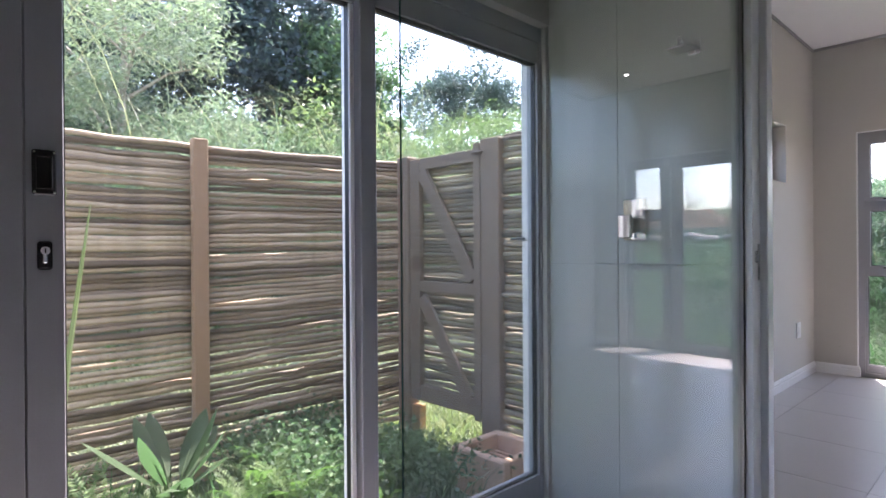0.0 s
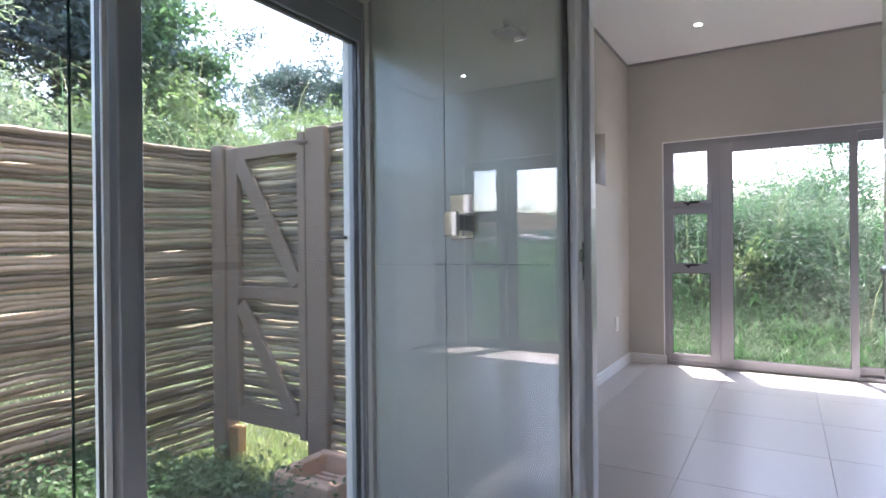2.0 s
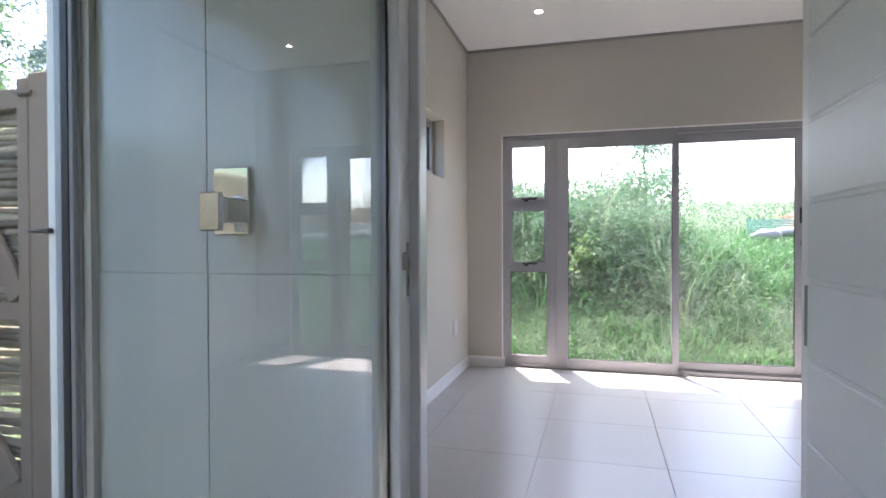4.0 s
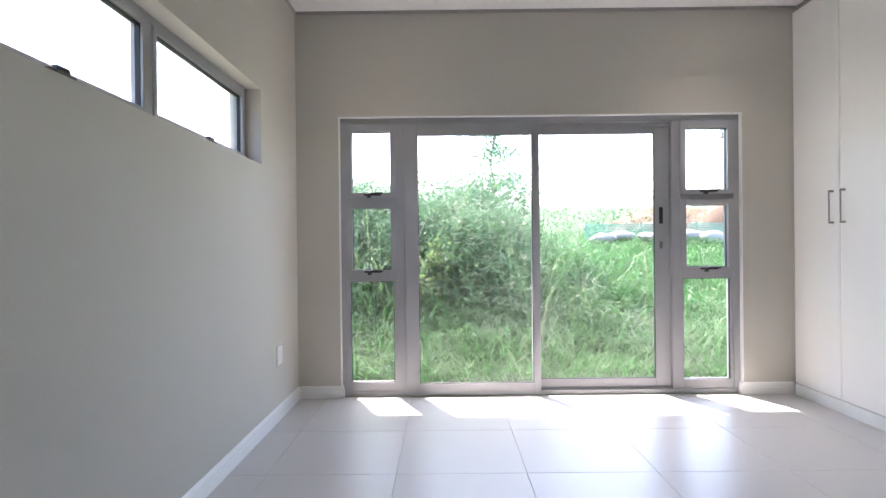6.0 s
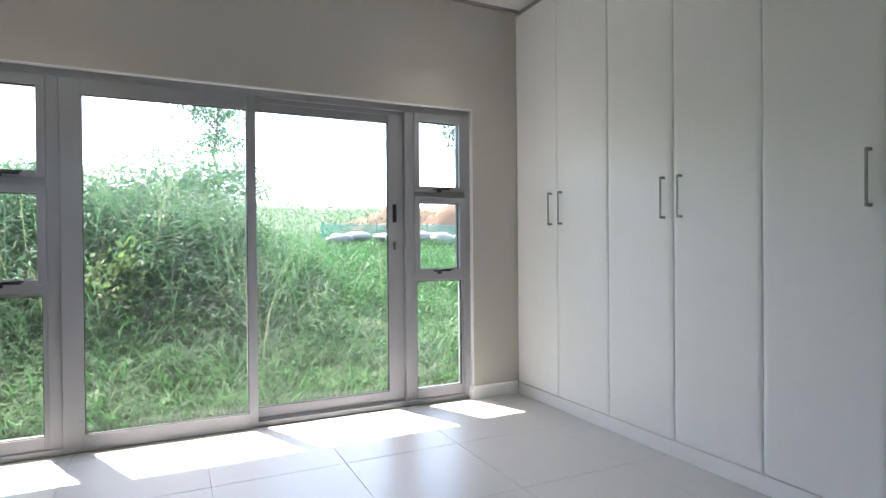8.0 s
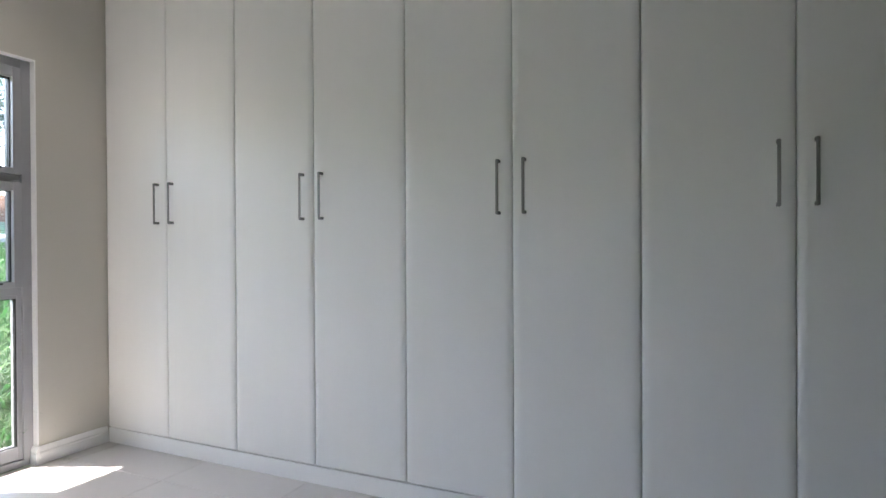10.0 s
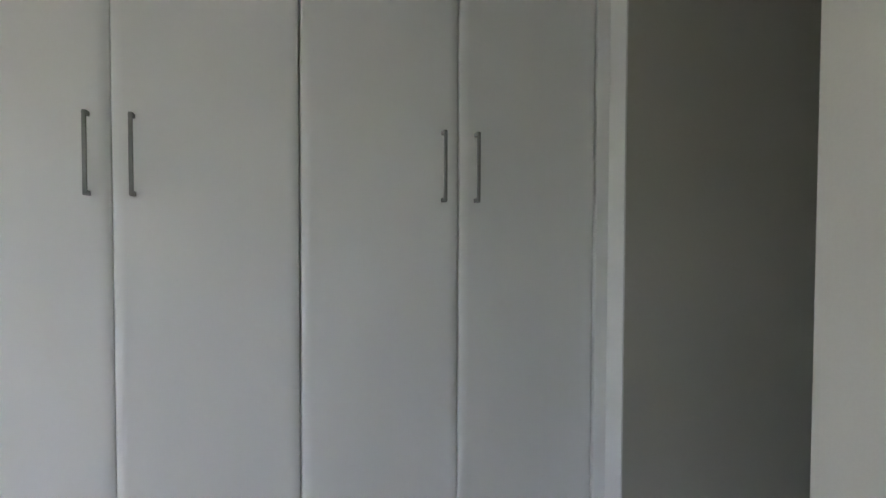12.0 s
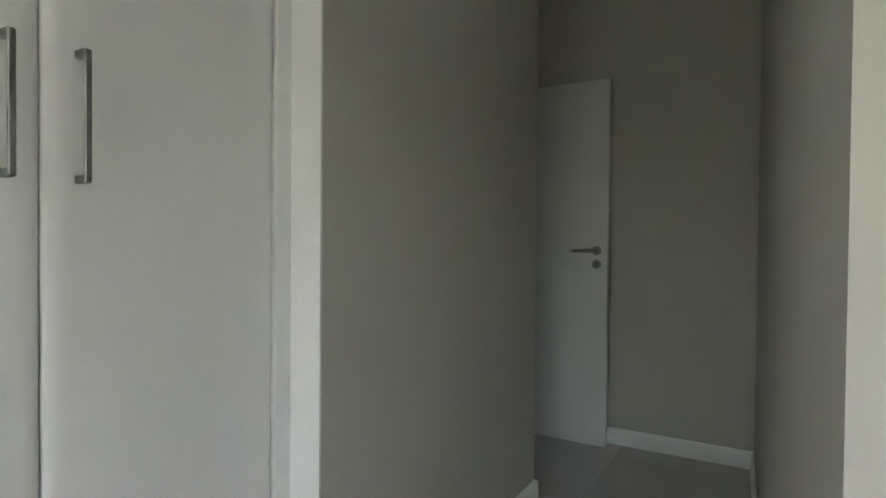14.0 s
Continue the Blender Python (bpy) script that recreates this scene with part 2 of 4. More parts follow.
def structure(name, items, material, label, category, bevel=0.0):
    return tagged(finish(name, boxes(items, bevel), material), label, category, kind="structure")


# ---- large structure
floor = structure("floor", [((XO, -1.9, -0.1), (3.2, 6.02, -0.006))], GROUT, "light grey porcelain tiled floor with dark grout", "floor")
ceiling = structure("ceiling", [((XO, -1.9, H), (3.2, YW + 0.25, H + 0.15))], CEIL, "flat white painted ceiling", "ceiling")
# Strips stand proud of the wall; their grey paints a gap's shade.
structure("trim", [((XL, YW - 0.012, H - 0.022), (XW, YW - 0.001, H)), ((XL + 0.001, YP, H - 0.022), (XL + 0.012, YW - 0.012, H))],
                GAP_SHADE, "grey strip under the white ceiling, painted as the shade of a gap", "trim")

HW0, HW1, HZ0, HZ1 = 2.98, 5.21, 1.615, 2.066          # high window's opening
structure("wall_west", [
    ((-1.50, YP - 0.12, -0.1), (XL, 2.12, H)), ((XO, 2.12, -0.1), (XL, HW0, H)), ((XO, HW1, -0.1), (XL, YW + 0.25, H)),
    ((XO, HW0, -0.1), (XL, HW1, HZ0)), ((XO, HW0, HZ1), (XL, HW1, H))], PAINT,
    "greige painted bedroom wall with a high strip window", "wall")
WX0, WX1, WZ = -1.062, 1.903, 2.072                    # bedroom glazing's opening
structure("wall_north", [
    ((XL, YW, -0.1), (WX0, YW + 0.13, H)), ((WX1, YW, -0.1), (3.2, YW + 0.13, H)), ((WX0, YW, WZ), (WX1, YW + 0.13, H))],
    PAINT, "greige painted bedroom wall round a wide glazed door", "wall")
structure("wall_east", [((2.92, YP, -0.1), (3.2, YW, H))], PAINT, "greige painted wall behind the wardrobes", "wall")
structure("wall_partition", [((XL, YT + 0.012, -0.1), (-0.66, YP, H)), ((-0.66, YT + 0.012, 2.097), (0.185, YP, H))],
          PAINT, "painted partition between bathroom and bedroom", "wall")
bm = boxes([((0.185, YT + 0.012, -0.1), (0.245, YP, H))])
prism(bm, [(0.245, YT + 0.012), (PX + 0.018, YT + 0.012), (PX, PY), (0.245, PY)], lambda u, v: Vector((u, v, -0.1)), Vector((0, 0, H + 0.1)))
tagged(finish("wall_pier", bm, PAINT), "greige painted pier beside the bathroom door", "wall", kind="structure")
structure("wall_passage", [((XP, YP0, -0.1), (XW + 0.11, YP1, H)), ((XW + 0.11, YP0, -0.1), (2.92, YP0 + 0.11, H))], PAINT,
          "greige painted passage wall beside the wardrobes", "wall")
structure("wall_passage_back", [((PX - 0.12, -0.34, -0.1), (3.2, -0.2, H))], PAINT, "greige painted wall at the end of the passage", "wall")
PXB = 1.372                                   # where the passage wall, a little out of square, meets the end wall
bm = bmesh.new()
prism(bm, [(PX - 0.12, -0.2), (PXB, -0.2), (PX + 0.018, YT + 0.012), (PX - 0.12, YT + 0.012)], lambda u, v: Vector((u, v, -0.1)), Vector((0, 0, H + 0.1)))
tagged(finish("wall_passage_side", bm, PAINT), "greige painted wall between passage and bathroom", "wall", kind="structure")
structure("wall_lobby", [((2.96, -0.2, -0.1), (3.2, YP0, H)), ((2.92, YP0, -0.1), (3.2, YP, H))], PAINT, "greige painted wall beside the entrance door", "wall")
# Unseen walls; their white is chosen to bounce light into the bathroom.
structure("wall_bath_back", [((XO, -1.9, -0.1), (PX - 0.12, -1.75, H))], CEIL, "unseen bathroom back wall, white to bounce light", "wall")
structure("wall_bath_side", [((PX - 0.24, -1.75, -0.1), (PX - 0.12, YT + 0.012, H))], CEIL, "unseen bathroom side wall, white to bounce light", "wall")
BXI, BXO = -1.36, XO                                 # bathroom's outer wall: faces
GY0, GY1, GZ = 0.12, 2.05, 2.012                     # its glazed opening
structure("wall_bath_west", [((BXO, -1.75, -0.1), (BXI, GY0, H)), ((BXO, GY0, GZ), (BXI, YP - 0.121, H))], PAINT,
    "grey painted bathroom wall above the sliding door", "wall")
structure("wall_roof", [((XO - 0.25, -2.2, H + 0.15), (3.6, 7.42, H + 0.35))], PLASTER, "flat roof slab with a deep eave", "roof")
structure("wall_outside", [((XO - 0.012, 2.12, -0.2), (XO, YW + 0.25, HZ0 - 0.02)), ((XO - 0.012, 2.12, HZ1 + 0.02), (XO, YW + 0.25, H)),
                           ((XO - 0.012, HW1 + 0.002, HZ0 - 0.02), (XO, YW + 0.25, HZ1 + 0.02)), ((XO - 0.012, 2.12, HZ0 - 0.02), (XO, HW0 - 0.002, HZ1 + 0.02)),
                           ((XO - 0.012, -2.0, -0.2), (XO, GY0 - 0.002, H)), ((XO - 0.012, GY0 - 0.002, GZ + 0.01), (XO, 2.12, H))],
          OUTWHITE, "white painted outside plaster", "wall")
structure("trim", [((-1.503, YP - 0.1235, -0.1), (-1.467, YP - 0.1205, GZ))], OUTWHITE, "white painted outer reveal of the bathroom window", "trim")


def skirting(runs):
    """White moulded skirting boards: (start, end, inward normal)."""
    prof = [(0, 0), (0.016, 0), (0.016, 0.052), (0.011, 0.058), (0.014, 0.066), (0.009, 0.082), (0.003, 0.09), (0, 0.09)]
    for p, q, nrm in runs:
        bm = bmesh.new()
        p, q, nrm = Vector((*p, 0)), Vector((*q, 0)), Vector((*nrm, 0))
        prism(bm, prof, lambda u, v: p + nrm * u + Vector((0, 0, v)), q - p)
        tagged(finish("baseboard", bm, TRIM), "white moulded skirting board at the foot of the wall", "skirting", kind="structure")


E = 0.001
skirting([((XL + E, YP), (XL + E, YW - E), (1, 0)), ((XL + 0.016, YW - E), (WX0 + 0.002, YW - E), (0, -1)), ((WX0 + 0.002, YW - 0.016), (WX0 + 0.002, YW + 0.04), (1, 0)),
          ((WX1 - 0.002, YW - E), (XW - 0.026, YW - E), (0, -1)), ((WX1 - 0.002, YW - 0.016), (WX1 - 0.002, YW + 0.04), (-1, 0)),
          ((XP - E, YP1), (XP - E, YP0), (-1, 0)), ((XP - 0.016, YP0 - E), (2.9, YP0 - E), (0, -1)), ((XP - 0.016, YP1 + E), (XW - 0.004, YP1 + E), (0, 1)), ((2.95, -0.2 + E), (PXB, -0.2 + E), (0, 1)),
          ((PXB + E, -0.185), (PX + E, PY), (1, 0.05)), ((PX, PY + E), (0.245, PY + E), (0, 1)), ((XL + 0.016, YP + E), (-0.66, YP + E), (0, 1))])


structure("trim", [((WX0 - 0.004, YW - 0.0025, 0.092), (WX0 + 0.003, YW + 0.033, WZ + 0.004)), ((WX1 - 0.003, YW - 0.0025, 0.092), (WX1 + 0.004, YW + 0.033, WZ + 0.004)),
                   ((WX0 + 0.003, YW - 0.0025, WZ - 0.003), (WX1 - 0.003, YW + 0.033, WZ + 0.004))], TRIM, "thin white corner bead round the glazed opening", "trim")

# ---- aluminium glazing
def ring(bm, axis, lo, hi, z0, z1, w, d0, d1, bevel=0.002, wb=None, wt=None):
    """A rectangular frame, of members w wide, in the plane across axis, from depth d0 to d1."""
    wb, wt = wb or w, wt or w
    spans = ((lo, lo + w, z0, z1), (hi - w, hi, z0, z1), (lo + w, hi - w, z0, z0 + wb), (lo + w, hi - w, z1 - wt, z1))
    for s0, s1, a, b in spans:
        if axis == "y":
            box(bm, (s0, d0, a), (s1, d1, b), bevel)
        else:
            box(bm, (d0, s0, a), (d1, s1, b), bevel)
    return bm


def pane(parent, axis, lo, hi, z0, z1, d, material=GLASS, thick=0.006):
    bm = bmesh.new()
    if axis == "y":
        box(bm, (lo, d - thick / 2, z0), (hi, d + thick / 2, z1))
    else:
        box(bm, (d - thick / 2, lo, z0), (d + thick / 2, hi, z1))
    p = part("pane", bm, material, parent, "clear glass pane")
    p.visible_shadow = False
    bm = bmesh.new()
    front = d - 0.02 if axis == "y" else d + 0.02
    ring(bm, axis, lo, hi, z0, z1, 0.004, min(d, front), max(d, front), 0)
    part("gasket", bm, GASKET, parent)
    return p


def stay(parent, axis, at, d, z):
    """Black window stay with its peg, on the lower rail."""
    bm = bmesh.new()
    if axis == "y":
        box(bm, (at - 0.055, d - 0.014, z - 0.006), (at + 0.075, d, z + 0.008), 0.002)
        box(bm, (at - 0.03, d - 0.024, z - 0.022), (at + 0.0, d - 0.002, z - 0.006), 0.003)
        box(bm, (at + 0.0, d - 0.03, z + 0.004), (at + 0.09, d - 0.016, z + 0.014), 0.002)
    else:
        box(bm, (d, at - 0.055, z - 0.004), (d + 0.014, at + 0.075, z + 0.008), 0.002)
        box(bm, (d, at - 0.03, z + 0.002), (d + 0.024, at + 0.03, z + 0.02), 0.003)
    part("window_stay", bm, BLACK, parent, "black metal window stay")


def lock(parent, axis, at, d, z, zk, sgn):
    bm = bmesh.new()
    if axis == "y":
        box(bm, (at - 0.014, d - 0.012, z - 0.062), (at + 0.014, d, z + 0.062), 0.004)
        box(bm, (at - 0.008, d - 0.016, z - 0.045), (at + 0.008, d - 0.010, z + 0.045), 0.002)
    else:
        box(bm, (d, at - 0.021, z - 0.046), (d + 0.006, at + 0.021, z + 0.046), 0.003)
        ring(bm, "x", at - 0.014, at + 0.014, z - 0.034, z + 0.034, 0.003, d + 0.005, d + 0.010, 0.001)
    pull = part("door_pull", bm, BLACK, parent, "black recessed door pull")
    if axis == "x":
        for yy, zz in ((-0.017, -0.041), (0.017, -0.041), (-0.017, 0.041), (0.017, 0.041)):
            bm = bmesh.new()
            cyl(bm, (d + 0.005, at + yy, z + zz), (d + 0.0075, at + yy, z + zz), 0.0026, sides=8)
            part("screw", bm, CHROME, pull)
    bm = bmesh.new()
    if axis == "y":
        box(bm, (at - 0.011, d - 0.006, zk - 0.028), (at + 0.011, d, zk + 0.028), 0.004)
        cyl(bm, (at, d - 0.012, zk + 0.008), (at, d, zk + 0.008), 0.008)
    else:
        box(bm, (d, at - 0.013, zk - 0.029), (d + 0.005, at + 0.013, zk + 0.029), 0.004)
    plate = part("keyhole", bm, BLACK if axis == "x" else DARKSTEEL, parent, "keyhole plate")
    if axis == "x":
        bm = bmesh.new()
        cyl(bm, (d + 0.004, at, zk + 0.010), (d + 0.011, at, zk + 0.010), 0.0085, sides=14)
        box(bm, (d + 0.004, at - 0.004, zk - 0.016), (d + 0.010, at + 0.004, zk + 0.006), 0.002)
        part("lock_cylinder", bm, CHROME, plate, "bright metal lock cylinder")
        bm = bmesh.new()
        box(bm, (d + 0.0108, at - 0.0012, zk + 0.005), (d + 0.0115, at + 0.0012, zk + 0.015))
        part("key_slot", bm, BLACK, plate)


# bedroom sliding door with sidelights
win = thing("window_1", "wide grey aluminium sliding door with three-pane sidelights", "window", "structure")
F0, F1 = YW + 0.035, YW + 0.115
bm = bmesh.new()
ring(bm, "y", WX0, WX1, 0.0, WZ, 0.045, F0, F1, wb=0.035)
box(bm, (-0.647, F0 + 0.004, 0.035), (-0.585, F1, WZ - 0.045), 0.003)
box(bm, (1.403, F0 + 0.004, 0.035), (1.466, F1, WZ - 0.045), 0.003)
box(bm, (-0.585, F0 + 0.03, 0.0), (1.403, F1 + 0.02, 0.045), 0.002)
box(bm, (0.42, F0 + 0.03, WZ - 0.075), (1.403, F1 + 0.01, WZ - 0.0448), 0.002)
part("window_frame", bm, ALU, win, "grey powder-coated aluminium outer frame")
for s0, s1 in ((WX0 + 0.045, -0.647), (1.466, WX1 - 0.045)):
    bm = bmesh.new()
    for z0, z1 in ((0.884, 0.900), (1.455, 1.473)):
        box(bm, (s0, F0 + 0.01, z0 - 0.012), (s1, F1, z1 + 0.012), 0.002)
    part("transom", bm, ALU, win)
    for k, (z0, z1) in enumerate(((0.035, 0.872), (0.912, 1.443), (1.485, WZ - 0.045))):
        w, wb, wt = ((0.022, 0.067, 0.016), (0.041, 0.030, 0.042), (0.041, 0.032, 0.055))[k]
        bm = bmesh.new()
        ring(bm, "y", s0, s1, z0, z1, w, F0 + (0.012 if k == 0 else -0.006), F1 - 0.01, wb=wb, wt=wt)
        sash = part("sash", bm, ALU, win)
        pane(sash, "y", s0 + w, s1 - w, z0 + wb, z1 - wt, YW + 0.075)
        if k:
            stay(win, "y", (s0 + s1) / 2, F0 - 0.006, z0 + 0.016)
bm = bmesh.new()
ring(bm, "y", -0.585, 0.42, 0.003, WZ - 0.045, 0.052, F0 - 0.005, F0 + 0.036, wb=0.087, wt=0.086)
box(bm, (-0.585, F0 - 0.008, 0.003), (-0.484, F0 + 0.036, WZ - 0.047), 0.003)
sash = part("sliding_sash", bm, ALU, win)
pane(sash, "y", -0.484, 0.368, 0.09, WZ - 0.131, F0 + 0.02)
bm = bmesh.new()
ring(bm, "y", 0.367, 1.403, 0.046, WZ - 0.07, 0.052, F0 + 0.042, F0 + 0.078, wb=0.062, wt=0.054)
box(bm, (1.289, F0 + 0.038, 0.046), (1.401, F0 + 0.078, WZ - 0.072), 0.003)
sash = part("sliding_sash", bm, ALU, win)
pane(sash, "y", 0.419, 1.289, 0.108, WZ - 0.124, F0 + 0.062)
lock(sash, "y", 1.333, F0 + 0.038, 1.328, 1.106, 1)

# high strip window
hw = thing("window_2", "high strip window with grey aluminium frames", "window", "structure")
bm = bmesh.new()
ring(bm, "x", HW0, HW1, HZ0, HZ1, 0.045, -1.53, -1.475, wb=0.03, wt=0.035)
box(bm, (-1.53, 4.075, HZ0 + 0.03), (-1.476, 4.135, HZ1 - 0.035), 0.002)
part("window_frame", bm, ALU, hw, "grey powder-coated aluminium outer frame")
for y0, y1 in ((HW0 + 0.045, 4.075), (4.135, HW1 - 0.045)):
    bm = bmesh.new()
    ring(bm, "x", y0, y1, HZ0 + 0.03, HZ1 - 0.035, 0.026, -1.52, -1.468)
    sash = part("sash", bm, ALU, hw)
    pane(sash, "x", y0 + 0.026, y1 - 0.026, HZ0 + 0.056, HZ1 - 0.063, -1.5)
    stay(hw, "x", (y0 + y1) / 2, -1.468, HZ0 + 0.036)

# bathroom sliding door and fixed light
bw = thing("window_3", "grey aluminium sliding door and fixed shower window", "window", "structure")
B0, B1 = -1.465, -1.40
bm = bmesh.new()
box(bm, (B0, GY0, 0.0), (B1, GY0 + 0.07, GZ - 0.002), 0.002)
box(bm, (B0, 2.022, 0.0), (B1, GY1 - 0.002, GZ - 0.002), 0.002)
box(bm, (B0, GY0 + 0.07, 0.0), (B1, 2.022, 0.05), 0.002)
box(bm, (B0, GY0 + 0.07, GZ - 0.062), (B1, 2.022, GZ - 0.002), 0.002)
box(bm, (B0 + 0.004, GY0 + 0.071, 0.05), (B1 - 0.004, 0.313, GZ - 0.062), 0.002)
box(bm, (B0, 1.128, 0.05), (B1 + 0.004, 1.176, GZ - 0.062), 0.003)
part("window_frame", bm, ALU, bw, "grey powder-coated aluminium outer frame")
bm = bmesh.new()
box(bm, (B0 + 0.004, 0.316, 0.055), (B1 - 0.008, 0.383, GZ - 0.064), 0.002)
box(bm, (B0 + 0.004, 0.384, 0.055), (B1 - 0.008, 1.117, 0.11), 0.002)
box(bm, (B0 + 0.004, 0.384, GZ - 0.16), (B1 - 0.008, 1.117, GZ - 0.064), 0.002)
sash = part("sliding_sash", bm, ALU, bw)
pane(sash, "x", 0.383, 1.104, 0.11, GZ - 0.16, -1.44, GLASS2)
bm = bmesh.new()
box(bm, (B0 + 0.008, 1.101, 0.112), (B1 - 0.012, 1.117, GZ - 0.162), 0.002)
part("weather_strip", bm, TRIM, bw, "pale draught strip")
lock(sash, "x", 0.348, B1 - 0.008, 1.279, 1.109, 1)
bm = bmesh.new()
ring(bm, "x", 1.177, 2.0215, 0.05, GZ - 0.064, 0.016, B0 + 0.006, B1 - 0.004, wb=0.145, wt=0.083)
fx = part("fixed_sash", bm, ALU, bw)
pane(fx, "x", 1.193, 2.006, 0.195, GZ - 0.147, -1.435, GLASS2)
bm = bmesh.new()
box(bm, (-1.525, 2.010, 1.148), (-1.485, 2.0255, 1.161), 0.002)
cyl(bm, (-1.52, 2.017, 1.154), (-1.555, 2.017, 1.154), 0.005)
tagged(finish("gate_catch", bm, BLACK), "small black catch on the white outer reveal", "catch")

# ---- bathroom
shower_wall = structure("wall_shower", [((XL, YT + 0.004, -0.1), (-0.66, YT + 0.011, H))], WGROUT, "pale glazed large-format tiled shower wall", "wall")
strip = structure("trim", [((XG - 0.009, YT - 0.014, 0.022), (XG + 0.009, YT + 0.003, 2.10))], STEEL, "slim chrome channel that holds the shower glass", "trim")
screen = thing("shower_screen", "frameless clear glass shower screen in a chrome channel", "shower screen")
bm = bmesh.new()
box(bm, (XG - 0.003, 0.669, 0.02), (XG + 0.003, YT - 0.015, 2.09))
p = part("pane", bm, SCREEN, screen, "clear glass pane")
p.visible_shadow = False
bm = bmesh.new()
box(bm, (XG - 0.0012, 0.667, 0.02), (XG + 0.0012, 0.6686, 2.09))
part("polished_edge", bm, GEDGE, screen, "dark green polished glass edge")
bm = bmesh.new()
box(bm, (XG - 0.012, 0.658, 0.0), (XG + 0.012, YT - 0.03, 0.02), 0.002)
part("floor_channel", bm, CHROME, screen, "slim chrome floor channel")

mixer = thing("shower_mixer", "chrome square shower mixer on the tiled wall", "shower mixer")
bm = bmesh.new()
box(bm, (-1.048, YT - 0.012, 1.141), (-0.958, YT, 1.29), 0.003)
part("wall_plate", bm, CHROME, mixer, "square chrome wall plate")
bm = bmesh.new()
box(bm, (-1.031, YT - 0.062, 1.166), (-0.985, YT - 0.012, 1.221), 0.004)
part("body", bm, CHROME, mixer)
bm = bmesh.new()
box(bm, (-1.033, YT - 0.078, 1.149), (-0.983, YT - 0.062, 1.231), 0.003)
part("lever", bm, CHROME, mixer, "flat chrome lever")
head = thing("rain_shower", "small square chrome shower rose on a short wall arm", "shower head")
bm = bmesh.new()
box(bm, (-0.825, YT - 0.145, 1.744), (-0.755, YT - 0.075, 1.752), 0.003)
part("plate", bm, STEEL, head, "flat square chrome rose")
bm = bmesh.new()
box(bm, (-0.798, YT - 0.12, 1.772), (-0.782, YT + 0.002, 1.788), 0.002)
cyl(bm, (-0.79, YT - 0.11, 1.752), (-0.79, YT - 0.11, 1.773), 0.010)
part("arm", bm, CHROME, head)
bm = bmesh.new()
box(bm, (-0.812, YT - 0.006, 1.758), (-0.768, YT, 1.802), 0.002)
part("wall_flange", bm, CHROME, head)

# bathroom door frame, strike plate and open leaf
frame_ob = thing("door_1", "white painted timber door frame with a steel strike plate", "door frame", "structure")
for name, sx, x_out, x_reb, x_stop in (("jamb", -1, -0.659, -0.614, -0.592), ("jamb", 1, 0.184, 0.137, 0.143)):
    bm = bmesh.new()
    lo, hi = sorted((x_out, x_reb))
    box(bm, (lo if sx > 0 else -0.6385, YT - 0.004, 0.0), (hi, 2.113, 2.095), 0.002)
    lo, hi = sorted((x_out, x_stop))
    box(bm, (lo, 2.1132, 0.0), (hi, YP + 0.016, 2.095), 0.003)
    part(name, bm, TRIM, frame_ob)
bm = bmesh.new()
box(bm, (-0.614, YT - 0.004, 2.062), (0.137, YP + 0.016, 2.0948), 0.002)
part("head", bm, TRIM, frame_ob)
bm = bmesh.new()
box(bm, (-0.6145, 2.088, 1.010), (-0.6122, 2.105, 1.124), 0.0008)
box(bm, (-0.6145, 2.062, 1.066), (-0.6118, 2.0882, 1.103), 0.004)
st = part("strike_plate", bm, BRIGHTSTEEL, frame_ob, "brushed steel strike plate with a lip")
bm = bmesh.new()
box(bm, (-0.6124, 2.093, 1.030), (-0.6119, 2.0995, 1.052))
box(bm, (-0.6124, 2.093, 1.070), (-0.6119, 2.0995, 1.090))
part("latch_hole", bm, DARKSTEEL, st)
bm = bmesh.new()
for z in (1.018, 1.115):
    cyl(bm, (-0.6124, 2.096, z), (-0.6114, 2.096, z), 0.0035, sides=10)
part("screw", bm, CHROME, st)

leaf = thing("bathroom_door", "white door leaf with horizontal grooves, standing open", "door", at=(0.107, 2.02, 0))
bm = bmesh.new()
L, T = 0.735, 0.040
edges = [0.008 + 0.1315 * k - 0.002 for k in range(1, 16)]
zs = [0.008] + [z for z in edges if z < 2.03] + [2.04]
for a, b in zip(zs, zs[1:]):
    box(bm, (0, -L, a + 0.0035), (T, 0, b - 0.0035), 0.0025)
panel = part("leaf_boards", bm, DOORW, leaf)
bm = bmesh.new()
box(bm, (0.004, -L + 0.002, 0.008), (T - 0.004, -0.002, 2.04))
part("core", bm, DOORW, leaf)
bm = bmesh.new()
cyl(bm, (-0.010, -L + 0.06, 1.07), (0.0, -L + 0.06, 1.07), 0.026, sides=20)
cyl(bm, (-0.055, -L + 0.06, 1.07), (-0.008, -L + 0.06, 1.07), 0.010, sides=14)
tube(bm, [(-0.05, -L + 0.052, 1.07), (-0.058, -L + 0.075, 1.07), (-0.060, -L + 0.11, 1.07), (-0.060, -L + 0.18, 1.07), (-0.057, -L + 0.235, 1.069)],
     [0.010, 0.0115, 0.011, 0.010, 0.008], 12)
part("lever_handle", bm, DARKSTEEL, leaf, "dark satin steel lever handle", smooth=False)
bm = bmesh.new()
for z in (0.25, 1.0, 1.8):
    cyl(bm, (0.004, 0.006, z - 0.05), (0.004, 0.006, z + 0.05), 0.006)
part("hinge", bm, STEEL, leaf)

